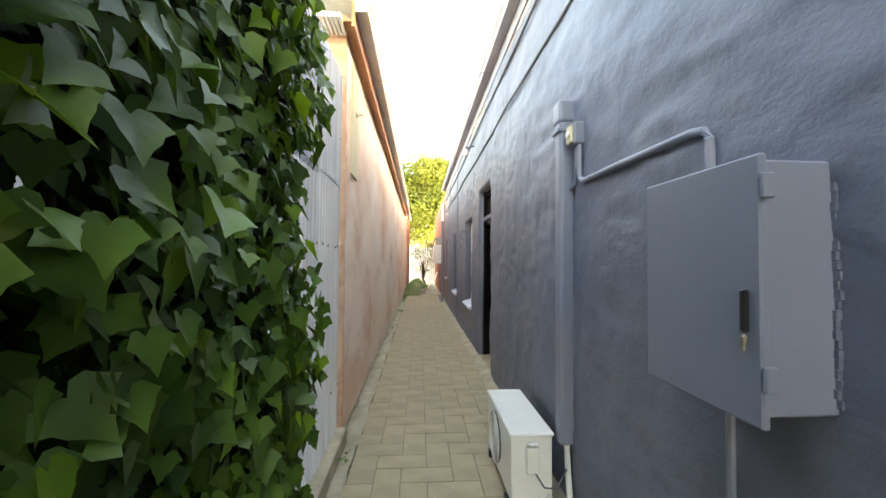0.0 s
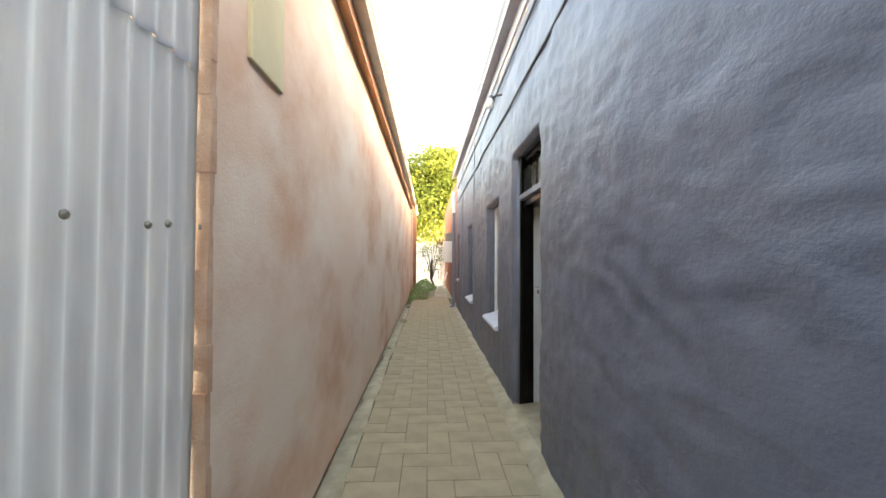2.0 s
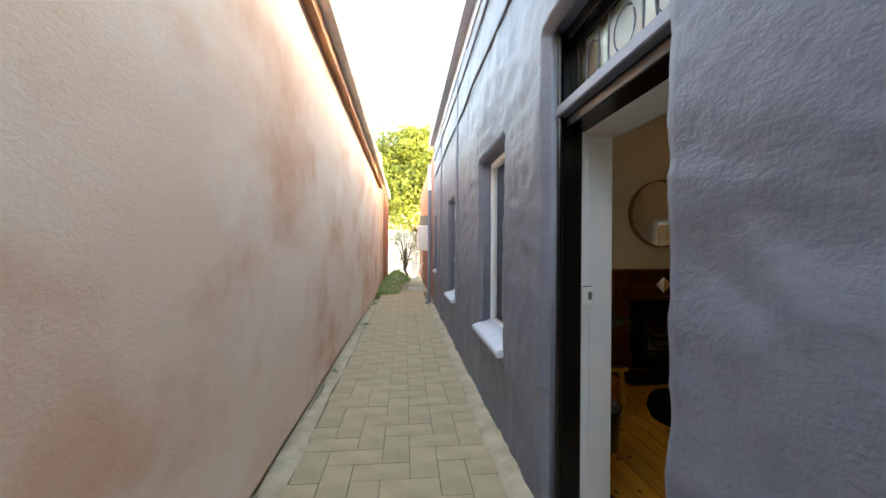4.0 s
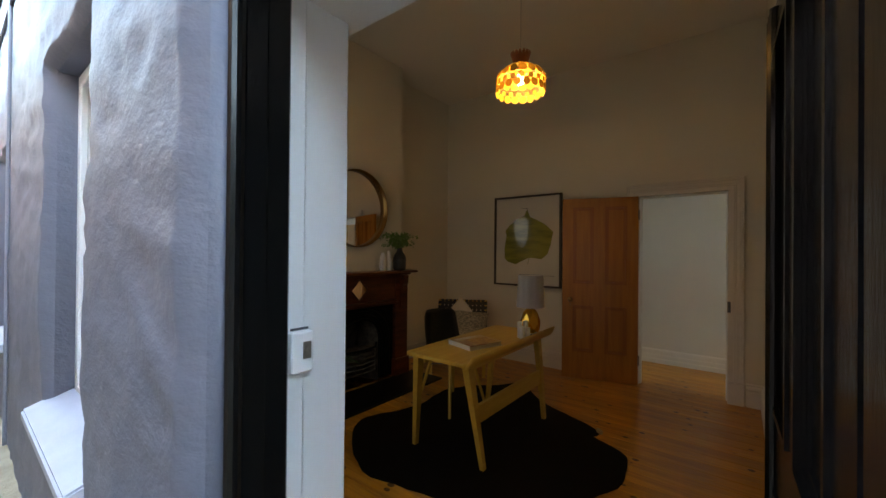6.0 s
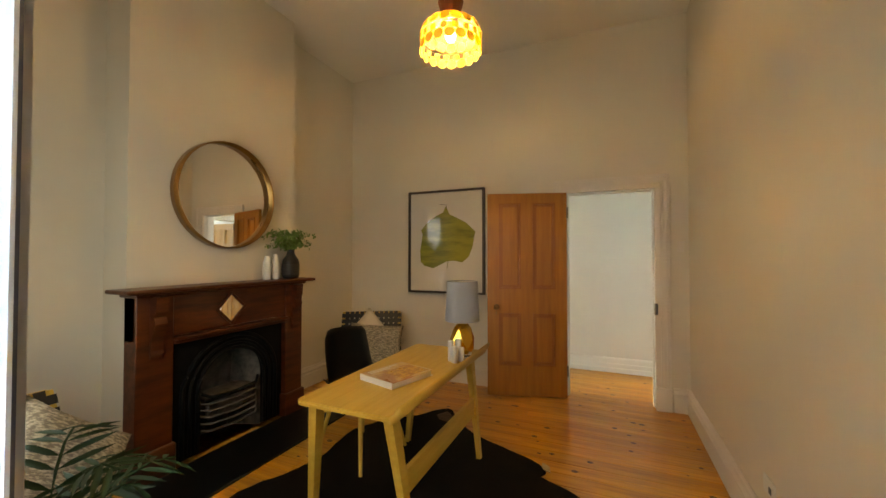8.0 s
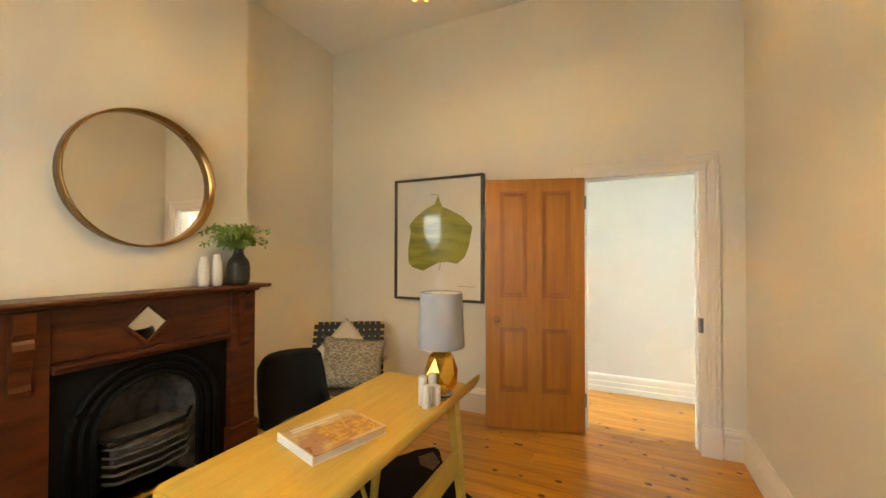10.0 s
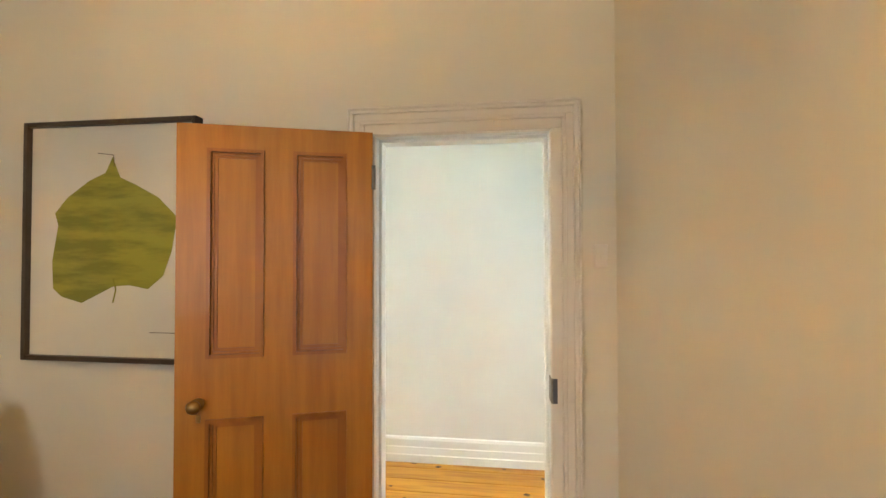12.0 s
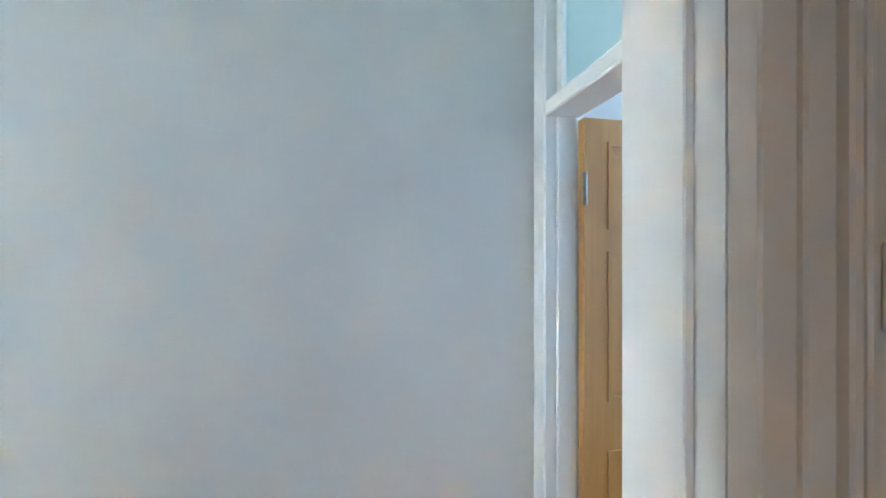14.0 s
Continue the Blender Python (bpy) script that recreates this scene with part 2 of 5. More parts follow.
def rough_skin(bm, x, back, y0, y1, z0, z1, opens, step, amp, seed, side=-1, strokes=0.0):
    """The trowelled face of a wall: a fine grid, uneven in depth, turned back into its openings."""
    def cuts(a, b, extra):
        v = sorted({a, b, *[e for e in extra if a < e < b]})
        out = []
        for p, q in zip(v, v[1:]):
            k = max(1, round((q - p) / step))
            out += [p + (q - p) * i / k for i in range(k)]
        return out + [b]
    ys = cuts(y0, y1, [e for o in opens for e in o[:2]])
    zs = cuts(z0, z1, [e for o in opens for e in o[2:]])
    inside = lambda y, z: any(o[0] + 1e-5 < y < o[1] - 1e-5 and o[2] + 1e-5 < z < o[3] - 1e-5 for o in opens)
    edge = lambda y, z: any(o[0] - 1e-5 < y < o[1] + 1e-5 and o[2] - 1e-5 < z < o[3] + 1e-5 for o in opens)
    vs = {}

    def vert(i, j):
        if (i, j) not in vs:
            y, z = ys[i], zs[j]
            u, w = y + 0.25 * z, z - 0.18 * y
            d = amp * (noise.noise((y * 1.0, z * 1.2, seed)) + 0.55 * noise.noise((u * 2.2 + 7, w * 4.0, seed)) + strokes * (0.5 - abs(noise.noise((u * 2.6, w * 5.5, seed + 5)))) + 0.5 * strokes * (0.4 - abs(noise.noise((u * 5.5, w * 11, seed + 2)))) - strokes * max(0, noise.noise((y * 9, z * 11, seed + 9)) - 0.35))
            vs[i, j] = bm.verts.new((back if edge(y, z) else x + side * d, y, z))
        return vs[i, j]
    for i in range(len(ys) - 1):
        for j in range(len(zs) - 1):
            if not inside((ys[i] + ys[i + 1]) / 2, (zs[j] + zs[j + 1]) / 2):
                bm.faces.new((vert(i, j), vert(i + 1, j), vert(i + 1, j + 1), vert(i, j + 1)))
    return bm


wb = wall_body(B(), WX + 0.035, 1.31, WY0, WY1, -0.1, WTOP, [(4.955, 6.02, 0.06, 2.57)] + OPEN[1:])
box(wb, WX + 0.034, 0.983, 5.91, 6.02, 0.06, 2.57)
box(wb, WX + 0.034, 0.983, 4.955, 4.99, 0.06, 2.57)
rough_skin(wb, WX, WX + 0.036, WY0, WY1, -0.1, WTOP, OPEN, 0.030, 0.016, 2.0, strokes=1.2)
structure("wall_east", wb, M_STUCCO, "lumpy blue-grey painted stucco wall of the cottage", "wall", True)

pb = bx(PX - 0.35, PX - 0.03, 3.30, 17.6, -0.1, 3.62)
rough_skin(pb, PX, PX - 0.031, 3.30, 17.6, 0.055, 3.62, [], 0.07, 0.007, 9.0, side=1, strokes=0.5)
for q in pb.verts:
    if abs(q.co.z - 0.055) < 1e-4 and q.co.x > PX - 0.02:
        q.co.z += 0.03 * noise.noise((q.co.y * 2.3, 4, 0)) + 0.022 * noise.noise((q.co.y * 9, 1, 0)) + (0.05 if noise.noise((q.co.y * 1.9, 8, 3)) > 0.42 else 0)
structure("wall_west", pb, M_PINK, "weathered patchy pink rendered wall of the neighbouring house", "wall", True)
eb = B()
zz = 0.04
while zz < 3.55:
    h = random.uniform(0.05, 0.14)
    box(eb, PX - 0.3, PX + random.uniform(0.004, 0.014), 3.285 - random.uniform(0, 0.012), 3.30 + random.uniform(0.002, 0.012), zz, zz + h)
    zz += h
structure("wall_edge", eb, M_PINK_EDGE, "broken orange-red end of the pink render", "wall end")


def gutter(name, x, z, y0, y1, side, material, label):
    """An ogee gutter on a fascia; side is the way it faces."""
    prof = [(0, 0), (0.10, 0.0), (0.115, 0.03), (0.105, 0.055), (0.13, 0.085), (0.135, 0.105), (0.125, 0.105), (0.095, 0.06), (0.105, 0.03), (0.09, 0.012), (0.012, 0.012), (0.012, 0.10), (0, 0.10)]
    bm = extrude_profile(B(), prof, (x, y0, z), (x, y1, z), (side, 0, 0))
    t = thing(name, label, "gutter")
    part("channel", bm, material, t)
    y = y0 + 1.2
    while y < y1:
        part("bracket", bx(min(x, x + side * 0.137), max(x, x + side * 0.137), y - 0.012, y + 0.012, z - 0.004, z + 0.0), material, t)
        y += 2.4
    return t


# eaves of the cottage
gutter("gutter", 0.86, 3.905, -6, 13.3, -1, M_GUTTER_R, "pale grey ogee gutter along the cottage eaves")
structure("fascia_east", bx(0.862, 0.885, -6, 13.3, 3.765, 4.01), M_GUTTER_R, "grey painted fascia board under the roof", "fascia")
r = B()
v = [r.verts.new(p) for p in ((0.78, -6, 4.075), (0.78, 14.5, 4.075), (4.2, 14.5, 5.5), (4.2, -6, 5.5), (0.78, -6, 4.10), (0.78, 14.5, 4.10), (4.2, 14.5, 5.53), (4.2, -6, 5.53))]
for q in ((0, 1, 2, 3), (7, 6, 5, 4), (0, 4, 5, 1), (2, 6, 7, 3), (0, 3, 7, 4), (1, 5, 6, 2)):
    r.faces.new([v[i] for i in q])
structure("roof_east", r, M_ROOF, "pitched metal sheet roof of the cottage", "roof")
# eaves of the pink house
gutter("gutter", -0.575, 3.52, 3.1, 16.9, 1, M_GUTTER, "weathered cream ogee gutter along the pink house eaves")
structure("fascia_west", bx(-0.604, -0.578, 3.1, 17.2, 3.40, 3.63), M_FASCIA, "orange-brown painted timber fascia with worn edges", "fascia")
r = B()
v = [r.verts.new(p) for p in ((-0.60, 3.0, 3.635), (-0.60, 17.4, 3.635), (-4.2, 17.4, 5.3), (-4.2, 3.0, 5.3), (-0.60, 3.0, 3.66), (-0.60, 17.4, 3.66), (-4.2, 17.4, 5.33), (-4.2, 3.0, 5.33))]
for q in ((0, 1, 2, 3), (7, 6, 5, 4), (0, 4, 5, 1), (2, 6, 7, 3), (0, 3, 7, 4), (1, 5, 6, 2)):
    r.faces.new([v[i] for i in q])
structure("roof_west", r, M_ROOF, "pitched metal sheet roof of the pink house", "roof")
structure("soffit_west", bx(-0.70, -0.606, 3.1, 17.2, 3.44, 3.46), M_FASCIA, "orange-brown painted soffit board", "soffit")
structure("gable_west", bx(-4.2, PX - 0.3, 3.32, 3.5, -0.1, 3.6), M_PINK, "pink rendered end wall of the neighbouring house", "wall")

# ---------------------------------------------------------------- room and hall shells
RX0, RX1, RY0, RY1, CEIL, FZ = 1.33, 5.0, 4.93, 8.42, 3.52, 0.06
HX0, HX1, HY0, HY1 = 5.165, 6.03, 4.90, 9.9
IDY0, IDY1, IDT = 5.165, 5.955, 2.03    # inner doorway
il = wall_body(B(), 1.312, RX0, RY0 - 0.15, 8.7, 0, CEIL, [(DY0 - 0.04, 6.06, -0.1, 2.62), (6.75, 7.60, 0.75, 2.22)])
structure("wall_room_west", il, M_PLASTER, "cream plastered inside of the outer wall", "wall")
structure("wall_room_south", bx(1.34, 5.0, RY0 - 0.15, RY0, 0, CEIL), M_PLASTER, "plain cream plastered side wall of the study", "wall")
structure("wall_hall_side", bx(5.0, HX0 - 0.004, 4.79, RY0 - 0.035, 0, CEIL), M_HALL, "white painted stub of the partition wall", "wall")
structure("wall_room_north", bx(1.34, HX0, RY1, RY1 + 0.15, 0, CEIL), M_PLASTER, "cream plastered wall behind the chimney breast", "wall")
structure("wall_room_east", wall_body(B(), RX1, HX0 - 0.004, RY0 - 0.03, RY1, 0, CEIL, [(IDY0, IDY1, -0.1, IDT)]), M_PLASTER, "cream plastered wall with the inner doorway", "wall")
# fireplace opening in the breast
structure("chimney_breast", wall_body(B(), 8.18, RY1, -3.80, -2.50, 0, CEIL, [(-3.55, -2.75, -0.1, 0.86)]), M_PLASTER, "cream plastered chimney breast", "wall").matrix_world = Matrix(((0, -1, 0, 0), (1, 0, 0, 0), (0, 0, 1, 0), (0, 0, 0, 1)))
structure("ceiling", bx(1.33, 6.2, 1.8, 10.1, CEIL, CEIL + 0.1), M_CEIL, "plain cream plaster ceiling", "ceiling")
structure("floor_base", bx(1.0, 6.2, 1.8, 10.1, -0.05, FZ - 0.022), M_BLACK, "dark subfloor under the boards", "floor")
structure("wall_hall_east", bx(HX1, HX1 + 0.15, 1.9, HY1, 0, CEIL), M_HALL, "smooth white painted hall wall", "wall")
structure("wall_hall_west", bx(HX0 - 0.002, HX0 + 0.006, IDY1, HY1, 0, CEIL), M_HALL, "white painted hall side of the partition", "wall")
structure("wall_hall_north", bx(HX0 + 0.01, HX1 + 0.15, HY1 + 0.1, HY1 + 0.2, 0, CEIL), M_HALL, "white end wall of the hall", "wall")
structure("wall_hall_south", wall_body(B(), 4.80, HY0, -6.02, -5.165, 0, CEIL, [(-5.96, -5.24, -0.1, 2.62)]), M_HALL, "white end wall of the hall with a doorway", "wall").matrix_world = Matrix(((0, -1, 0, 0), (1, 0, 0, 0), (0, 0, 1, 0), (0, 0, 0, 1)))
structure("wall_back_room_west", bx(4.4, 4.5, 1.9, RY0 - 0.16, 0, CEIL), M_HALL, "white wall of the room past the hall", "wall")
structure("wall_back_room_south", bx(4.4, 6.1, 1.85, 1.9, 0, CEIL), M_HALL, "white wall of the bright room past the hall", "wall")
structure("wall_rear_left", bx(-0.72, -0.69, -6, -3, 0, 3), M_PINK, "plain wall behind the start of the path", "wall")

# ---------------------------------------------------------------- more materials
def wood(name, c1, c2, rough=0.4, stretch=(14, 1.2, 14), coat=0.2, random_value=0.0, knots=None):
    return mat(name, c1, c2, rough, scale=2.4, bump=0.06, fine=14, stretch=stretch, coat=coat, dist=0.003, random_value=random_value, stain=knots, stain_scale=1.1, stain_amount=0.55)


M_FLOOR = wood("baltic_pine_board", (0.60, 0.285, 0.034), (0.48, 0.195, 0.020), 0.30, (16, 0.9, 16), 0.18, 0.14, (0.24, 0.075, 0.012))
M_KNOT = mat("dark_knot", (0.07, 0.02, 0.006), (0.12, 0.035, 0.01), 0.3, scale=60, bump=0.02)
M_DOOR = wood("varnished_pine_door", (0.44, 0.182, 0.017), (0.35, 0.130, 0.012), 0.45, (9, 9, 0.7), 0.1)
M_OAK = wood("pale_oak", (0.62, 0.40, 0.070), (0.55, 0.335, 0.050), 0.42, (1.0, 12, 12), 0.15)
M_MAHOG = wood("dark_red_mahogany", (0.125, 0.027, 0.006), (0.048, 0.011, 0.003), 0.34, (1.2, 8, 8), 0.0)
M_CAST = mat("black_cast_iron", (0.004, 0.004, 0.004), (0.008, 0.007, 0.006), 0.55, 0.0, scale=18, bump=0.25, spec=0.12)
M_RUSTGRATE = mat("ashy_fire_grate", (0.035, 0.026, 0.02), (0.12, 0.10, 0.08), 0.75, 0.1, scale=14, bump=0.5)
M_MIRROR = mat("silvered_mirror", (0.92, 0.92, 0.90), (0.92, 0.92, 0.90), 0.02, 1.0, bump=0, rough_var=0.0)
M_BRASS = mat("brushed_brass", (0.42, 0.25, 0.09), (0.33, 0.19, 0.065), 0.30, 1.0, scale=6, bump=0.03, stretch=(1, 1, 8))
M_GOLD = mat("polished_gold_glaze", (0.90, 0.56, 0.10), (0.80, 0.46, 0.07), 0.16, 1.0, scale=4, bump=0.02)
M_SHADE = mat("grey_linen_shade", (0.42, 0.43, 0.46), (0.37, 0.38, 0.41), 0.9, scale=5, bump=0.25, fine=300, stretch=(1, 1, 0.4))
M_SHADE_IN = mat("white_shade_lining", (0.78, 0.76, 0.70), (0.72, 0.70, 0.65), 0.8)
M_LEATHER = mat("black_leather", (0.006, 0.006, 0.0065), (0.010, 0.010, 0.010), 0.38, scale=20, bump=0.12, fine=260, spec=0.35)
M_BLACKCER = mat("black_ceramic", (0.012, 0.012, 0.012), (0.018, 0.018, 0.018), 0.35, scale=12, bump=0.05)
M_WHITECER = mat("white_ceramic", (0.78, 0.76, 0.72), (0.72, 0.70, 0.66), 0.45, scale=5, bump=0.05)
M_WEAVE = mat("oatmeal_weave", (0.52, 0.45, 0.33), (0.22, 0.19, 0.14), 0.95, scale=75, bump=0.9, fine=160, dist=0.006, mix_lo=0.42, mix_hi=0.55, stretch=(0.5, 1, 1.6))
M_CREAMCLOTH = mat("cream_cotton", (0.70, 0.62, 0.50), (0.62, 0.54, 0.43), 0.95, scale=10, bump=0.3, fine=240)
M_HIDE = mat("black_cowhide", (0.004, 0.003, 0.0025), (0.010, 0.0065, 0.0045), 0.8, scale=14, bump=0.7, fine=220, dist=0.006, spec=0.08)
M_HIDE_EDGE = mat("pale_hide_edge", (0.55, 0.45, 0.34), (0.35, 0.25, 0.16), 0.85, scale=20, bump=0.3)
M_PAPER = mat("picture_mount", (0.74, 0.70, 0.62), (0.72, 0.68, 0.60), 0.12, scale=2, bump=0.0, coat=1.0, rough_var=0.02)
M_FRAME = mat("dark_walnut_frame", (0.075, 0.05, 0.032), (0.05, 0.033, 0.021), 0.4, scale=6, bump=0.05)
M_LEAFPRINT = mat("olive_leaf_print", (0.34, 0.33, 0.055), (0.22, 0.22, 0.04), 0.15, scale=3, bump=0.0, coat=1.0, stretch=(1, 5, 42), mix_lo=0.42, mix_hi=0.6, rough_var=0.02)
M_FERN = mat("fresh_fern_leaf", (0.15, 0.26, 0.05), (0.09, 0.17, 0.03), 0.55, scale=8, bump=0.05)
M_PALM = mat("dark_palm_leaf", (0.018, 0.040, 0.012), (0.028, 0.058, 0.018), 0.5, scale=5, bump=0.05, spec=0.2)


def leaf_material(name, c1, c2, rough, through_colour, share):
    """A leaf that lets some light through."""
    m = mat(name, c1, c2, rough, scale=5, bump=0.3, fine=45, dist=0.004, mix_lo=0.4, mix_hi=0.62, rough_var=0.08, spec=0.3)
    n, l = m.node_tree.nodes, m.node_tree.links
    t, x = n.new("ShaderNodeBsdfTranslucent"), n.new("ShaderNodeMixShader")
    t.inputs["Color"].default_value = (*through_colour, 1)
    x.inputs[0].default_value = share
    l.new(n["Principled BSDF"].outputs[0], x.inputs[1])
    l.new(t.outputs[0], x.inputs[2])
    l.new(x.outputs[0], n["Material Output"].inputs[0])
    return m


M_IVY = leaf_material("glossy_ivy_leaf", (0.036, 0.092, 0.012), (0.072, 0.145, 0.018), 0.42, (0.10, 0.20, 0.015), 0.22)
M_IVY_YOUNG = leaf_material("young_ivy_leaf", (0.13, 0.25, 0.018), (0.09, 0.19, 0.016), 0.45, (0.28, 0.42, 0.03), 0.35)
# shaded copy of the ivy leaf: shade between leaves put into near-black green
M_IVY_SHADED = mat("shaded_ivy_leaf", (0.008, 0.020, 0.006), (0.014, 0.032, 0.008), 0.6, scale=5, bump=0.2, spec=0.15)
M_VINE = mat("ivy_stem", (0.11, 0.075, 0.04), (0.07, 0.05, 0.03), 0.9, scale=12, bump=0.3)
M_TREE = leaf_material("sunlit_tree_leaf", (0.12, 0.15, 0.022), (0.07, 0.10, 0.016), 0.6, (0.22, 0.27, 0.06), 0.35)
M_BUSH = mat("ground_cover_leaf", (0.09, 0.16, 0.03), (0.13, 0.21, 0.04), 0.65, scale=3, bump=0.1)
M_BARK = mat("grey_bark", (0.16, 0.12, 0.09), (0.10, 0.075, 0.055), 0.95, scale=6, bump=0.6)
M_PLASTIC = mat("white_plastic", (0.76, 0.75, 0.70), (0.72, 0.71, 0.66), 0.4, scale=5, bump=0.03)
M_ACWHITE = mat("white_enamel", (0.80, 0.79, 0.75), (0.75, 0.74, 0.70), 0.35, scale=3, bump=0.03, stain=(0.6, 0.57, 0.5), stain_amount=0.3)
M_BLUEMETAL = mat("blue_grey_painted_metal", (0.20, 0.215, 0.275), (0.185, 0.20, 0.26), 0.42, scale=3, bump=0.06, fine=40)
M_CABLE = mat("painted_cable", (0.10, 0.105, 0.13), (0.07, 0.075, 0.09), 0.6, scale=10, bump=0.05)
M_STEEL = mat("old_steel", (0.20, 0.18, 0.15), (0.32, 0.30, 0.26), 0.5, 0.8, scale=30, bump=0.2)
M_BLIND = mat("white_blind_slat", (0.74, 0.74, 0.72), (0.70, 0.70, 0.68), 0.5, scale=3, bump=0.02)
M_GLASS = clear_glass("window_glass")
M_AMBER = clear_glass("amber_leadlight", (0.85, 0.62, 0.25), 0.15)
M_CREAMGL = clear_glass("cream_leadlight", (0.95, 0.92, 0.75), 0.3)
M_FROST = clear_glass("frosted_glass", (0.80, 0.92, 0.82), 0.45)
M_BOARD = mat("pale_yellow_board", (0.62, 0.54, 0.34), (0.56, 0.47, 0.30), 0.8, scale=4, bump=0.15)
M_WHITEFENCE = mat("pale_fence_paint", (0.72, 0.72, 0.70), (0.62, 0.62, 0.60), 0.7, scale=4, bump=0.1)
M_COVER = mat("book_cover_photo", (0.42, 0.20, 0.09), (0.60, 0.42, 0.16), 0.3, scale=9, bump=0.0, mix_lo=0.45, mix_hi=0.55, stain=(0.62, 0.52, 0.36), stain_scale=7, stain_amount=0.8)
M_PAGES = mat("book_pages", (0.74, 0.70, 0.62), (0.64, 0.60, 0.52), 0.9, scale=4, bump=0.2, stretch=(1, 1, 80))


def shell_material():
    m = bpy.data.materials.new("capiz_shell")
    m.use_nodes = True
    n, l = m.node_tree.nodes, m.node_tree.links
    d, t, x = n.new("ShaderNodeBsdfDiffuse"), n.new("ShaderNodeBsdfTranslucent"), n.new("ShaderNodeMixShader")
    z = n.new("ShaderNodeTexNoise")
    z.inputs["Scale"].default_value = 40
    r = n.new("ShaderNodeMix")
    r.data_type = "RGBA"
    r.inputs[6].default_value, r.inputs[7].default_value = (0.86, 0.60, 0.16, 1), (0.72, 0.44, 0.09, 1)
    l.new(z.outputs["Fac"], r.inputs["Factor"])
    l.new(r.outputs[2], d.inputs["Color"])
    l.new(r.outputs[2], t.inputs["Color"])
    x.inputs[0].default_value = 0.30
    l.new(d.outputs[0], x.inputs[1])
    l.new(t.outputs[0], x.inputs[2])
    l.new(x.outputs[0], n["Material Output"].inputs[0])
    return m


M_SHELL = shell_material()
M_CROWN = mat("dark_amber_cap", (0.16, 0.045, 0.015), (0.22, 0.07, 0.02), 0.45, scale=12, bump=0.1)
M_BULB = emitter("lit_bulb", (1.0, 0.64, 0.29), 5.8)


# ---------------------------------------------------------------- alley: doorway
def panel_door(name, w, h, t, material, panels, m, label, mould=None):
    """A framed door: stiles and rails round recessed, moulded panels; hinge at the origin, leaf along +x, thickness in y."""
    d = thing(name, label, "door", m)
    us = sorted({0, w, *[v for p in panels for v in p[:2]]})
    zs = sorted({0, h, *[v for p in panels for v in p[2:]]})
    leaf = B()
    for a, b in zip(us, us[1:]):
        for c, e in zip(zs, zs[1:]):
            hole = any(p[0] <= a + 1e-6 and p[1] >= b - 1e-6 and p[2] <= c + 1e-6 and p[3] >= e - 1e-6 for p in panels)
            box(leaf, a, b, t * 0.36 if hole else 0, t * 0.64 if hole else t, c, e)
    bmesh.ops.remove_doubles(leaf, verts=leaf.verts, dist=1e-5)
    part("leaf", leaf, material, d)
    for a, b, c, e in panels:
        bm = B()
        for side in (0, 1):
            for i, (in0, in1, dep) in enumerate(((0.0, 0.014, -0.006), (0.014, 0.024, 0.004), (0.024, 0.036, 0.009))):
                y0 = dep if side == 0 else t * 0.6
                y1 = t * 0.4 if side == 0 else t - dep
                for q in ((a + in0, a + in1, c + in0, e - in0), (b - in1, b - in0, c + in0, e - in0), (a + in1, b - in1, c + in0, c + in1), (a + in1, b - in1, e - in1, e - in0)):
                    box(bm, q[0], q[1], y0, y1, q[2], q[3])
        part("panel_moulding", bm, mould or material, d)
    return d


# black frame with a transom and leadlight above
df = thing("door_1_frame", "black gloss painted outer door frame with a leadlight transom", "door frame", kind="structure")
for nm, b in (("jamb", (0.985, 1.10, 5.92, 5.998, 0.06, 2.56)), ("jamb", (0.985, 1.10, 4.965, 5.02, 0.06, 2.56)), ("head", (0.985, 1.10, 5.02, 5.92, 2.49, 2.56))):
    part(nm, bx(*b, bevel=0.006), M_BLACK, df)
part("stop", bx(0.95, 0.984, 5.885, 5.909, 0.06, 2.55, bevel=0.012, seg=2), M_BLACK, df)
part("stop", bx(0.986, 1.04, 5.905, 5.919, 0.06, 2.1, bevel=0.006), M_BLACK, df)
part("transom_bar", bx(0.945, 1.10, 4.97, 5.935, 2.115, 2.17, bevel=0.006), M_BLUEMETAL, df, "worn blue-grey transom bar")
part("transom_rail", bx(0.985, 1.11, 5.02, 5.92, 2.05, 2.113, bevel=0.006), M_BLACK, df)
for q in ((5.02, 5.07, 2.17, 2.49), (5.825, 5.92, 2.17, 2.49), (5.07, 5.825, 2.17, 2.20), (5.07, 5.825, 2.46, 2.49)):
    part("sash_rail", bx(1.03, 1.07, *q, bevel=0.004), M_BLACK, df)
cut = [5.072, 5.115, 5.24, 5.33, 5.565, 5.655, 5.78, 5.823]
for i, (a, b) in enumerate(zip(cut, cut[1:])):
    ob = part("leadlight_pane", bx(1.046, 1.052, a + 0.004, b - 0.004, 2.202, 2.458), M_CREAMGL if i in (1, 3, 5) else M_AMBER, df)
    ob.visible_shadow = False
lead = B()
for y in cut[1:-1]:
    tube(lead, [(1.049, y, 2.2), (1.049, y + 0.02 * math.sin(y * 40), 2.33), (1.049, y, 2.46)], 0.006, 6)
for k in range(3):
    c = 5.18 + 0.27 * k
    tube(lead, [(1.049, c + 0.075 * math.cos(a * 0.45), 2.33 + 0.09 * math.sin(a * 0.45)) for a in range(15)], 0.006, 6)
part("lead_came", lead, M_CABLE, df)
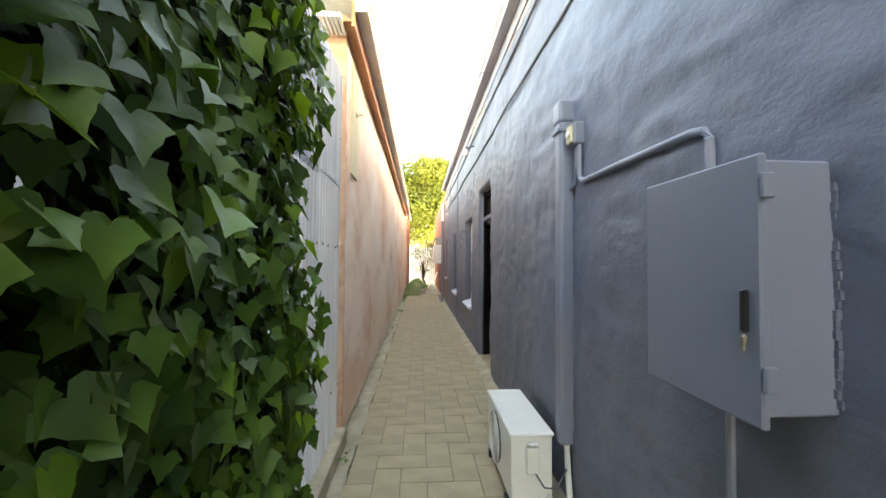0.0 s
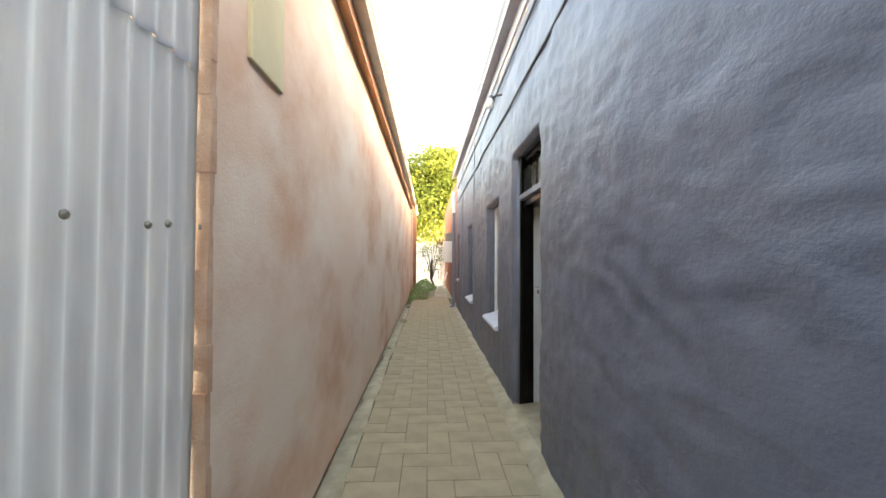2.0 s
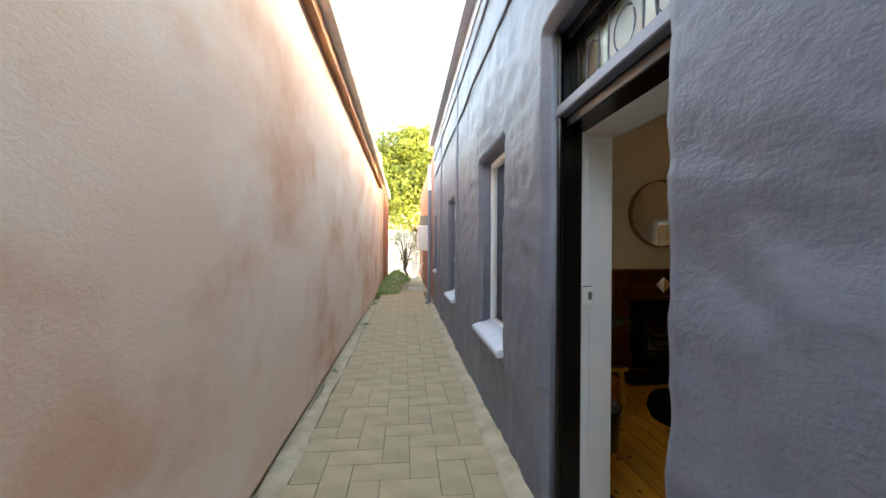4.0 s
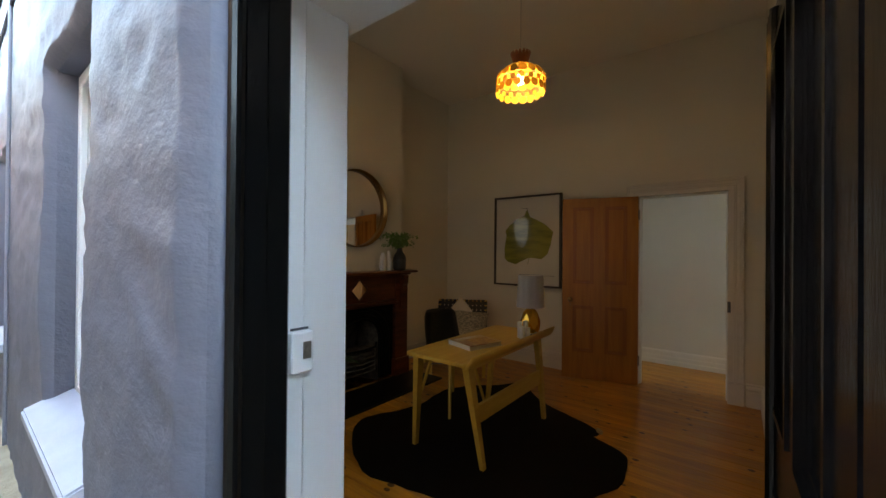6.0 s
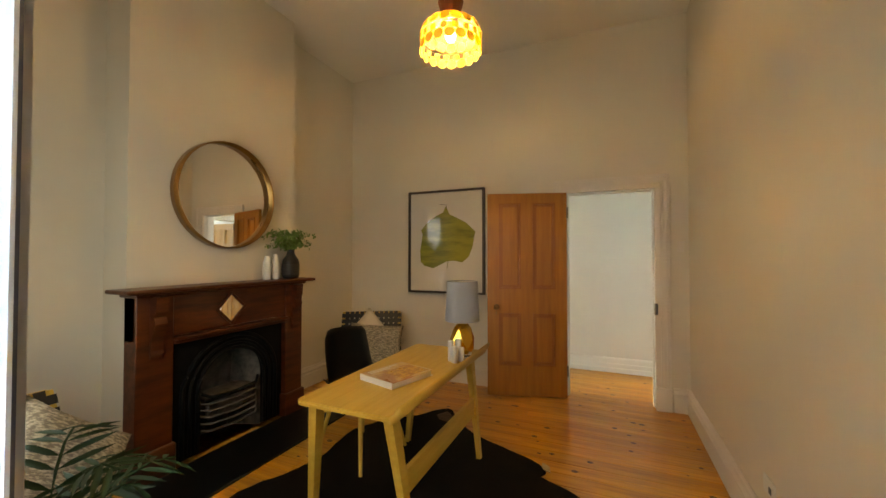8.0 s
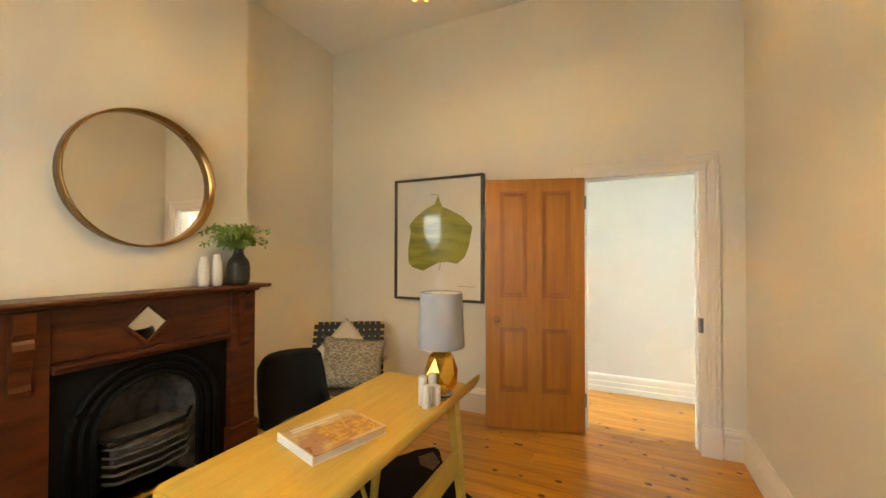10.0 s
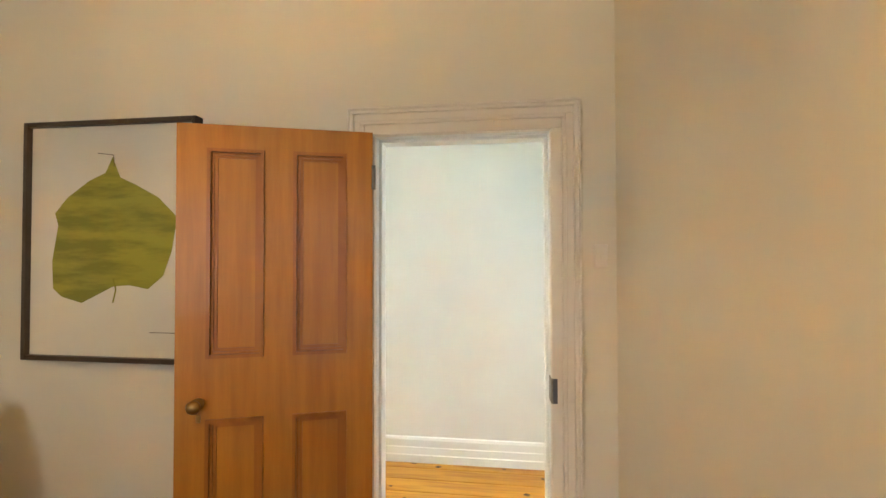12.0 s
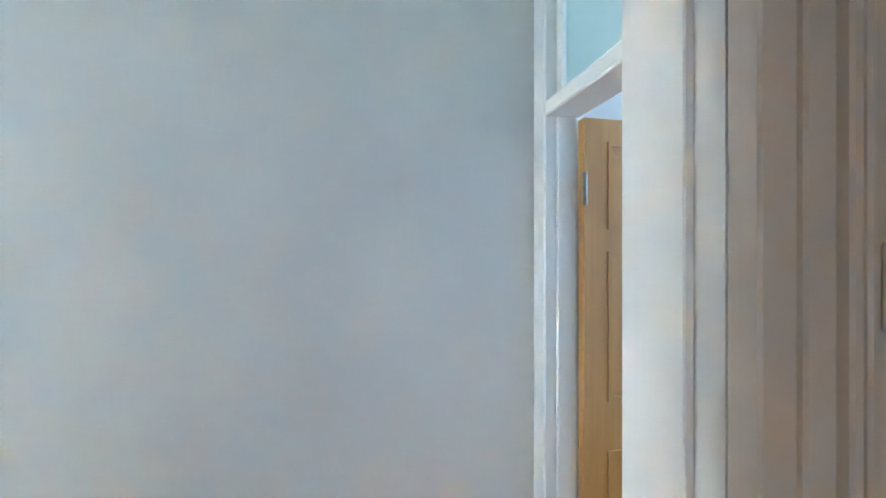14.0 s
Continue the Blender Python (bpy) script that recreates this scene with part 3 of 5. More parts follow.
# white lining inside it, with the strike plate of the lock
dl = thing("door_1_lining", "white gloss painted inner door lining with a lock strike", "door lining", kind="structure")
part("lining", bx(1.102, 1.285, 5.95, 6.018, 0.06, 2.045, bevel=0.004), M_WHITE, dl)
part("lining", bx(1.102, 1.15, 5.938, 5.949, 0.06, 2.045, bevel=0.004), M_WHITE, dl)
part("lining", bx(1.112, 1.325, 4.965, 5.0, 0.06, 2.045), M_WHITE, dl)
part("lining_head", bx(1.112, 1.325, 5.0, 6.015, 2.047, 2.10), M_WHITE, dl)
part("over_panel", bx(1.25, 1.325, 4.965, 5.985, 2.56, 2.62), M_WHITE, dl)
part("strike_box", bx(1.106, 1.162, 5.918, 5.940, 1.135, 1.232, bevel=0.003), M_WHITE, dl, "white painted lock keep")
part("strike_slot", bx(1.134, 1.153, 5.914, 5.919, 1.168, 1.208), M_STEEL, dl)
part("crack", bx(1.112, 1.158, 5.934, 5.939, 1.234, 1.239), M_CABLE, dl)
structure("door_sill", bx(0.90, 1.33, 4.97, 5.98, -0.05, 0.062, bevel=0.006), M_CEMENT, "worn stone threshold of the side door", "threshold")

M_SIDE = [(0.11, 0.37, 0.20, 0.80), (0.47, 0.73, 0.20, 0.80), (0.11, 0.37, 0.98, 1.86), (0.47, 0.73, 0.98, 1.86)]
bd = panel_door("door_1", 0.80, 1.97, 0.042, M_BLACK, M_SIDE, pose(1.135, 4.975, 0.068, 0, 0, 1.5), "black gloss panelled side door standing open inwards")
bd["kind"] = "structure"
flute = B()
for i in range(3):
    tube(flute, [(0.70 + 0.035 * i, 0.045, 0.02), (0.70 + 0.035 * i, 0.045, 1.95)], 0.011, 8)
part("edge_bead", flute, M_BLACK, bd)


# ---------------------------------------------------------------- alley: windows
def sash_window(name, y0, y1, z0, z1):
    w = thing(name, "white painted sash window set deep in blue-grey stucco", "window", kind="structure")
    x0, x1 = 0.995, 1.05
    for q in ((y0, y0 + 0.055, z0, z1), (y1 - 0.055, y1, z0, z1), (y0 + 0.055, y1 - 0.055, z0, z0 + 0.075), (y0 + 0.055, y1 - 0.055, z1 - 0.055, z1)):
        part("window_frame", bx(x0, x1, *q, bevel=0.005), M_WHITE, w)
    g_ = part("pane", bx(x0 + 0.025, x0 + 0.031, y0 + 0.055, y1 - 0.055, z0 + 0.075, z1 - 0.055), M_GLASS, w)
    g_.visible_shadow = False
    s = B()
    v = [s.verts.new(p) for p in ((0.825, y0 - 0.05, z0 - 0.055), (1.0, y0 - 0.05, z0 - 0.055), (1.0, y0 - 0.05, z0 + 0.055), (0.825, y0 - 0.05, z0 - 0.012))]
    u = [s.verts.new((p.co.x, y1 + 0.05, p.co.z)) for p in v]
    s.faces.new(v)
    s.faces.new(u[::-1])
    for k in range(4):
        s.faces.new((v[k], v[(k + 1) % 4], u[(k + 1) % 4], u[k]))
    bmesh.ops.bevel(s, geom=s.edges[:], offset=0.008, segments=2, affect="EDGES")
    part("window_sill", s, mat_sill, w, "pale painted sloping sill")
    return w


mat_sill = mat("pale_blue_sill_paint", (0.44, 0.47, 0.56), (0.38, 0.41, 0.50), 0.5, scale=6, bump=0.1)
sash_window("window_1", 6.72, 7.63, 0.70, 2.25)
sash_window("window_2", 9.45, 10.30, 0.70, 2.17)
sash_window("window_3", 12.5, 13.1, 0.92, 2.17)
vb = thing("venetian_blind", "white slatted venetian blind hanging inside the window", "blind")
part("head_rail", bx(1.33, 1.37, 6.77, 7.58, 2.16, 2.20), M_BLIND, vb)
for i in range(52):
    z = 0.80 + 0.026 * i
    part("slat", bx(-0.012, 0.012, 6.77, 7.58, -0.0008, 0.0008), M_BLIND, vb).matrix_world = pose(1.30, 0, z, 0, 48, 0)
back_blind = thing("roller_blind", "grey roller blind drawn behind the window glass", "blind")
part("cloth", bx(1.10, 1.105, 9.46, 10.29, 0.72, 2.16), M_BLIND, back_blind)
dark_blind = thing("roller_blind", "grey roller blind drawn behind the small window", "blind")
part("cloth", bx(1.10, 1.105, 12.51, 13.09, 0.94, 2.16), M_BLIND, dark_blind)


# ---------------------------------------------------------------- alley: fittings on the blue-grey wall
mb = thing("meter_box", "blue-grey painted steel meter box on the stucco wall", "meter box")
part("body", bx(0.70, 0.90, 0.825, 1.19, 1.18, 1.755, bevel=0.006), M_BLUEMETAL, mb)
dr = part("door", bx(0.678, 0.698, 0.79, 1.20, 1.168, 1.760, bevel=0.005), M_BLUEMETAL, mb)
part("handle", bx(0.662, 0.679, 0.818, 0.832, 1.37, 1.465, bevel=0.004), M_BLACKCER, dr, "black lever handle")
part("lock", lathe(B(), [(0.006, 0), (0.006, 0.03), (0.003, 0.035)], (0.668, 0.825, 1.33), 10), M_STEEL, dr)
for z in (1.25, 1.66):
    part("hinge", bx(0.674, 0.702, 0.776, 0.789, z, z + 0.055, bevel=0.003), M_BLUEMETAL, dr)
jag = B()
for i in range(26):
    z = 1.20 + i * 0.022
    box(jag, 0.884 - random.uniform(0, 0.008), 0.892, 0.820 - random.uniform(0, 0.010), 0.83, z, z + 0.02)
part("mortar_edge", jag, M_STUCCO, mb, "ragged painted mortar round the box")
dn = thing("conduit", "thin painted conduit under the meter box", "conduit")
part("pipe", tube(B(), [(0.868, 1.10, 1.20), (0.868, 1.10, 0.0)], 0.013), M_BLUEMETAL, dn)
cp = thing("pipe_cover", "blue-grey painted duct for the air conditioner lines", "duct")
part("duct", bx(0.80, 0.895, 2.27, 2.37, 0.42, 2.50, bevel=0.02, seg=3), M_BLUEMETAL, cp)
part("cap", bx(0.79, 0.897, 2.26, 2.38, 2.36, 2.50, bevel=0.02, seg=3), M_BLUEMETAL, cp)
part("saddle", bx(0.785, 0.897, 2.262, 2.378, 2.30, 2.33, bevel=0.006), M_BLUEMETAL, cp)
hose = B()
tube(hose, [(0.85, 2.30, 0.43), (0.85, 2.28, 0.26), (0.845, 2.24, 0.14), (0.82, 2.22, 0.08), (0.77, 2.24, 0.08), (0.745, 2.33, 0.10)], 0.018, 10)
part("insulated_line", hose, M_PLASTIC, cp, "white insulated pipe")
part("insulated_line", tube(B(), [(0.865, 2.33, 0.43), (0.868, 2.30, 0.2), (0.85, 2.22, 0.05), (0.78, 2.20, 0.045), (0.74, 2.33, 0.06)], 0.014, 10), M_CABLE, cp)
jb = thing("isolator_switch", "weatherproof isolator with a pale cracked face", "switch box")
part("body", bx(0.83, 0.90, 2.13, 2.24, 2.19, 2.32, bevel=0.008), M_BLUEMETAL, jb)
part("face", bx(0.818, 0.832, 2.145, 2.228, 2.20, 2.31, bevel=0.006), M_BOARD, jb, "cream plastic face")
part("knob", lathe(B(), [(0.018, -0.006), (0.018, 0.006), (0.012, 0.008)], (0, 0, 0), 14), M_WHITECER, jb).matrix_world = pose(0.812, 2.186, 2.255, 0, 90, 0)
cd = thing("conduit", "blue-grey painted conduit bent between the isolator and the meter box", "conduit")
part("pipe", tube(B(), [(0.868, 2.15, 2.19), (0.868, 2.15, 2.02), (0.868, 2.13, 1.985), (0.868, 2.09, 1.97), (0.866, 1.7, 1.965), (0.866, 1.24, 1.955), (0.866, 1.19, 1.945), (0.866, 1.165, 1.91), (0.866, 1.16, 1.76)], 0.015), M_BLUEMETAL, cd)
part("pipe", tube(B(), [(0.866, 2.19, 2.19), (0.866, 2.195, 2.05), (0.866, 2.22, 1.97), (0.866, 2.275, 1.95)], 0.011), M_BLUEMETAL, cd)
ac = thing("air_conditioner_unit", "white outdoor air conditioner unit standing on the paving", "air conditioner")
part("casing", bx(0.520, 0.775, 2.335, 3.11, 0.05, 0.465, bevel=0.012, seg=2), M_ACWHITE, ac)
part("lid", bx(0.512, 0.785, 2.325, 3.12, 0.452, 0.476, bevel=0.008), M_ACWHITE, ac)
FY = 2.80                             # middle of the fan
for k in range(8):
    r_ = 0.025 + 0.021 * k
    part("grille_ring", tube(B(), [(0.507, FY + r_ * math.cos(a * math.pi / 14), 0.25 + r_ * math.sin(a * math.pi / 14)) for a in range(29)], 0.0035, 6), M_PLASTIC, ac)
for k in range(10):
    a = k * math.pi / 5
    part("grille_spoke", tube(B(), [(0.511, FY + 0.02 * math.cos(a), 0.25 + 0.02 * math.sin(a)), (0.511, FY + 0.18 * math.cos(a), 0.25 + 0.18 * math.sin(a))], 0.003, 6), M_PLASTIC, ac)
part("fan_recess", prism(B(), [(0.175 * math.cos(a * math.pi / 16), 0.175 * math.sin(a * math.pi / 16)) for a in range(32)], 0, 0.006), M_BLACKCER, ac).matrix_world = pose(0.520, FY, 0.25, 0, -90, 0)
part("valve_cover", bx(0.605, 0.690, 2.300, 2.337, 0.24, 0.40, bevel=0.012, seg=2), M_PLASTIC, ac, "cream valve cover")
part("valve_cap", bx(0.615, 0.680, 2.296, 2.335, 0.405, 0.43, bevel=0.01), M_PLASTIC, ac)
for y in (2.42, 2.98):
    part("foot", bx(0.505, 0.79, y, y + 0.05, 0.0, 0.05, bevel=0.006), M_BLACKCER, ac)
part("drain_wire", tube(B(), [(0.66, 2.305, 0.25), (0.70, 2.26, 0.19), (0.76, 2.23, 0.20), (0.83, 2.25, 0.30)], 0.005, 6), M_CABLE, ac)

cb = thing("wall_cable", "painted cable clipped along the top of the stucco wall", "cable")
sag = [(0.868 + 0.004 * math.sin(y * 3), y, 3.13 + 0.012 * math.sin(y * 1.9) + 0.006 * math.sin(y * 5)) for y in [i * 0.25 - 1 for i in range(58)]]
part("wire", tube(B(), sag, 0.013, 7), M_CABLE, cb)
cb2 = thing("wall_cable", "dark cable run under the eaves", "cable")
part("wire", tube(B(), [(0.866, y, 3.56 + 0.015 * math.sin(y * 1.3) + 0.03 * math.sin(y * 0.4)) for y in [i * 0.3 - 1 for i in range(48)]], 0.013, 7), M_CABLE, cb2)
for y in (9.14, 11.45):
    c3 = thing("wall_cable", "cable dropping straight down the stucco wall", "cable")
    part("wire", tube(B(), [(0.868, y, 3.7), (0.868, y + 0.01, 2.0), (0.868, y, 0.05)], 0.012, 7), M_BLUEMETAL, c3)
fl = thing("floodlight", "small bulb floodlight on a bracket under the eaves", "floodlight")
part("bracket", tube(B(), [(0.89, 6.55, 3.48), (0.82, 6.55, 3.47), (0.78, 6.55, 3.44)], 0.014, 8), M_CABLE, fl)
part("holder", lathe(B(), [(0.02, 0), (0.03, 0.02), (0.03, 0.06), (0.02, 0.07)], (0.76, 6.55, 3.40), 14), M_CABLE, fl)
part("lamp_glass", lathe(B(), [(0.012, -0.095), (0.04, -0.085), (0.052, -0.05), (0.042, -0.01), (0.025, 0.02)], (0.745, 6.53, 3.40), 16), M_WHITECER, fl, "clear reflector bulb", True)
dp = thing("downpipe", "white and blue-grey painted downpipe at the cottage corner", "downpipe")
part("pipe", tube(B(), [(0.80, 13.78, 0.0), (0.80, 13.78, 2.9)], 0.048, 12), M_BLUEMETAL, dp)
part("pipe_top", tube(B(), [(0.80, 13.78, 2.9), (0.80, 13.78, 3.55)], 0.05, 12), M_WHITE, dp, "unpainted white top length")
part("shoe", tube(B(), [(0.80, 13.78, 0.03), (0.70, 13.78, 0.012)], 0.05, 12), M_BLUEMETAL, dp)

# ---------------------------------------------------------------- alley: corrugated iron, ivy and board


def iron_sheet(x, y0, y1, z0, z1, amp=0.0095, pitch=0.076):
    bm = B()
    n = int((y1 - y0) / pitch * 8)
    levels = [z0, z0 + 0.002] + [z0 + (z1 - z0) * k / 8 for k in range(1, 8)] + [z1 - 0.002, z1]
    rows = []
    for i in range(n + 1):
        y = y0 + (y1 - y0) * i / n
        c = amp * math.sin(2 * math.pi * y / pitch)
        rows.append([bm.verts.new((x + c + 0.004 * noise.noise((y * 2, z * 1.5, 3)), y, z)) for z in levels])
    for a, b in zip(rows, rows[1:]):
        for k in range(10):
            bm.faces.new((a[k], a[k + 1], b[k + 1], b[k]))
    bmesh.ops.solidify(bm, geom=bm.faces[:], thickness=0.0012)
    return bm


iw = thing("corrugated_fence", "pale galvanised corrugated iron fence with lapped sheets", "fence", kind="structure")
part("lower_sheet", iron_sheet(-0.715, 0.9, 3.275, 0.10, 2.13), M_IRON, iw, smooth=True)
part("lower_sheet", iron_sheet(-0.715, -3.0, 0.93, 0.10, 2.13), M_IRON, iw, smooth=True)
part("upper_sheet", iron_sheet(-0.706, 2.50, 3.27, 2.115, 3.06), M_IRON, iw, smooth=True)
part("upper_sheet", iron_sheet(-0.706, 0.9, 2.53, 2.08, 3.06), M_IRON, iw, smooth=True)
part("upper_sheet", iron_sheet(-0.706, -3.0, 0.93, 2.08, 3.06), M_IRON, iw, smooth=True)
for z, st in ((1.62, 0.152), (2.52, 0.228), (0.5, 0.304)):
    y = 1.5
    while y < 3.25:
        yy = round(y / 0.076) * 0.076 + 0.019
        part("screw", lathe(B(), [(0.011, 0), (0.011, 0.004), (0.006, 0.009)], n=8), M_STEEL, iw).matrix_world = pose(-0.704, yy, z + random.uniform(-0.012, 0.012), 0, 90, 0)
        y += st * random.uniform(0.7, 1.3)
structure("plinth", bx(-0.76, -0.63, -3, 3.29, -0.05, 0.13, bevel=0.012), M_CEMENT, "rough concrete footing under the iron fence", "footing")
bo = thing("blocked_opening", "pale yellow board closing an old opening in the pink wall", "board")
part("board", bx(-0.705, -0.663, 3.53, 3.86, 2.30, 3.30, bevel=0.004), M_BOARD, bo)
part("peg", tube(B(), [(-0.664, 3.76, 2.915), (-0.60, 3.76, 2.925)], 0.012, 8), M_BOARD, bo)
part("peg_plate", bx(-0.664, -0.655, 3.73, 3.79, 2.90, 2.935), M_STEEL, bo)
eave = B()
for i in range(9):
    box(eave, -0.98 + 0.035 * i, -0.955 + 0.035 * i, 3.02, 3.29, 3.42 + 0.0 * i, 3.46, bevel=0.003)
structure("eave_boards", eave, M_WHITEFENCE, "pale slatted boards under the roof end", "eaves")


def leaf_mesh(outline, fold=0.25):
    """One flat, gently folded leaf about 1 long, as vertex and face lists."""
    pts = [(0.0, 0.12, 0.0)] + [(x, y, abs(x) * fold - 0.12 * y * y) for x, y in outline]
    n = len(outline)
    return pts, [(0, i + 1, (i + 1) % n + 1) for i in range(n)]


IVY_OUT = [(0.0, 0.03), (0.13, -0.13), (0.30, -0.12), (0.40, 0.02), (0.54, 0.20), (0.36, 0.32), (0.30, 0.46), (0.15, 0.62), (0.0, 0.90), (-0.15, 0.62), (-0.30, 0.46), (-0.36, 0.32), (-0.54, 0.20), (-0.40, 0.02), (-0.30, -0.12), (-0.13, -0.13)]
OVAL_OUT = [(0.0, 0.0), (0.2, 0.2), (0.24, 0.5), (0.12, 0.82), (0.0, 1.0), (-0.12, 0.82), (-0.24, 0.5), (-0.2, 0.2)]


def leaf_cloud(name, spots, outline, material, parent, label="", fold=0.25):
    """Many leaves in one mesh; spots are (place, normal, turn, size)."""
    lp, lf = leaf_mesh(outline, fold)
    vs, fs = [], []
    for p, nrm, turn, size in spots:
        q = Vector(nrm).normalized().to_track_quat("Z", "Y").to_matrix() @ Matrix.Rotation(turn, 3, "Z")
        o = len(vs)
        vs += [tuple(Vector(p) + q @ (Vector(v) * size)) for v in lp]
        fs += [tuple(i + o for i in f) for f in lf]
    me = bpy.data.meshes.new(name)
    me.from_pydata(vs, [], fs)
    me.materials.append(material)
    for pl in me.polygons:
        pl.use_smooth = True
    ob = new(name, me)
    ob.parent = parent
    ob["kind"] = "stuff"
    if label:
        ob["label"] = label
    return ob


rnd = random.Random(5)
ivy = thing("ivy", "dense hanging ivy covering the iron fence", "ivy")
old, young, deep = [], [], []
for i in range(10500):
    y = rnd.uniform(-0.9, 2.05)
    z = rnd.uniform(0.02, 3.05)
    edge = 1.72 + 0.22 * noise.noise((z * 1.4, 2.0, 0)) + 0.10 * noise.noise((z * 5, 1.0, 4)) + 0.10 * max(0, z - 1.5)
    if y > edge:
        continue
    bulge = 0.33 * min(1, (edge - y + 0.06) / 0.28) * (0.75 + 0.35 * noise.noise((y * 1.5, z * 1.5, 9)))
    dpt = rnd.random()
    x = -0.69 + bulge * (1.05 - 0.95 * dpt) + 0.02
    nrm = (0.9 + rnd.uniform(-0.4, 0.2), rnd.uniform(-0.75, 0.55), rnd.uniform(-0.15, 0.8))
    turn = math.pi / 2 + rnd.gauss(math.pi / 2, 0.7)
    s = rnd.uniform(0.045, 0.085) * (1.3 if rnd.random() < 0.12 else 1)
    # deepest leaves get the shaded copy; brighter ones grow commoner above 1.9 m
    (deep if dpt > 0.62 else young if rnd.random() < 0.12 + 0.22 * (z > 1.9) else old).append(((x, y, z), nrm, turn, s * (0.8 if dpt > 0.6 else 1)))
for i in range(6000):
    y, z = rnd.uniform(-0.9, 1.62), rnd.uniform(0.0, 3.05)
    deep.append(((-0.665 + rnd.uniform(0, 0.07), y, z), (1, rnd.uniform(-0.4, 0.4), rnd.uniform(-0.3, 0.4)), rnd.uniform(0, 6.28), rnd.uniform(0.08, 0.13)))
leaf_cloud("inner_leaves", deep, IVY_OUT, M_IVY_SHADED, ivy, "inner leaves against the iron, shade put into their dark green")
leaf_cloud("leaves", old, IVY_OUT, M_IVY, ivy)
leaf_cloud("young_leaves", young, IVY_OUT, M_IVY_YOUNG, ivy, "bright yellow-green young leaves")
for k in range(16):
    y = rnd.uniform(-0.7, 1.45)
    pts = [(-0.66 + 0.12 * abs(noise.noise((k, z, 2))), y + 0.14 * noise.noise((k * 3.1, z * 0.9, 1)), z) for z in [0.02 + 0.25 * j for j in range(12)]]
    part("stem", tube(B(), pts, 0.009, 6, 0.004), M_VINE, ivy)
weeds = []
wd = thing("weed_patch", "small green weeds growing along the wall foot", "weeds", kind="stuff")
for cx, cy, rr, nn in ((-0.58, 2.95, 0.05, 14), (-0.55, 11.1, 0.10, 50), (-0.60, 8.4, 0.05, 16), (-0.58, 13.6, 0.08, 60), (-0.58, 14.8, 0.10, 80), (-0.6, 15.6, 0.12, 90)):
    for i in range(nn):
        weeds.append(((cx + rnd.gauss(0, rr * 0.5), cy + rnd.gauss(0, rr), 0.015 + rnd.random() * 0.05), (rnd.uniform(-1, 1), rnd.uniform(-1, 1), 1), rnd.uniform(0, 6.28), rnd.uniform(0.02, 0.05)))
leaf_cloud("leaves", weeds, OVAL_OUT, M_BUSH, wd)

# ---------------------------------------------------------------- far end of the alley
M_CREAMCAP = M_WHITEFENCE
bw = thing("brick_wall", "red brick wall at the end of the path", "brick wall", kind="structure")
part("core", bx(-1.2, -0.595, 17.62, 22.0, -0.05, 3.7), M_MORTAR, bw)
part("coping", bx(-1.3, -0.52, 17.62, 22.0, 3.70, 3.86, bevel=0.01), M_CREAMCAP, bw, "pale rendered coping")
part("chimney", bx(-1.15, -0.75, 18.2, 19.2, 3.86, 4.9), M_CREAMCAP, bw)
end = thing("end_wall", "pink rendered end pier of the house with a ragged edge", "pier", kind="structure")
part("pier", bx(-0.72, -0.63, 17.45, 17.615, 0, 3.4, bevel=0.01), M_PINK_EDGE, end)
fe = thing("paling_fence", "pale paling fence across the end of the yard", "fence")
part("rail", bx(-3, 3.5, 24.06, 24.10, 0.5, 0.58), M_WHITEFENCE, fe)
part("rail", bx(-3, 3.5, 24.06, 24.10, 1.7, 1.78), M_WHITEFENCE, fe)
pale = bpy.data.meshes.new("paling")
pbm = bx(-0.055, 0.055, -0.01, 0.01, 0, 2.25, bevel=0.004)
pbm.to_mesh(pale)
pbm.free()
pale.materials.append(M_WHITEFENCE)
for i in range(50):
    o = new("paling", pale)
    o.parent = fe
    o.location = (-2.95 + 0.13 * i, 24.04, rnd.uniform(-0.03, 0.05))


def tree(name, label, x, y, trunk_h, cr, ch, n, leaf, material, seed, z_low=0.0):
    t = thing(name, label, "tree")
    rr = random.Random(seed)
    part("trunk", tube(B(), [(x, y, -0.05), (x + 0.1, y, trunk_h * 0.5), (x - 0.05, y + 0.1, trunk_h), (x, y, trunk_h + ch * 0.45)], 0.22 * cr / 3, 10, 0.05), M_BARK, t)
    spots = []
    lumps = []
    for k in range(26):
        a, b = rr.uniform(0, 6.28), rr.uniform(-0.75, 1)
        lumps.append((Vector((x + cr * 0.72 * math.cos(a) * math.sqrt(max(0, 1 - b * b)), y + cr * 0.72 * math.sin(a) * math.sqrt(max(0, 1 - b * b)), trunk_h + ch * 0.5 + ch * 0.40 * b)), cr * rr.uniform(0.28, 0.5)))
    for c, r_ in lumps[:12]:
        part("limb", tube(B(), [(x, y, trunk_h * 0.9), tuple((Vector((x, y, trunk_h)) + c) / 2 + Vector((0, 0, 0.2))), tuple(c)], 0.08 * cr / 3, 6, 0.015), M_BARK, t)
    for i in range(n):
        c, r_ = lumps[rr.randrange(len(lumps))]
        d = Vector((rr.gauss(0, 1), rr.gauss(0, 1), rr.gauss(0, 1))).normalized()
        p = c + d * r_ * rr.uniform(0.45, 1.08)
        if p.z < z_low:
            continue
        spots.append((tuple(p), tuple(d + Vector((rr.uniform(-0.8, 0.8), rr.uniform(-0.8, 0.8), rr.uniform(-0.3, 0.9)))), rr.uniform(0, 6.28), leaf * rr.uniform(0.6, 1.3)))
    leaf_cloud("crown", spots, OVAL_OUT, material, t)
    return t


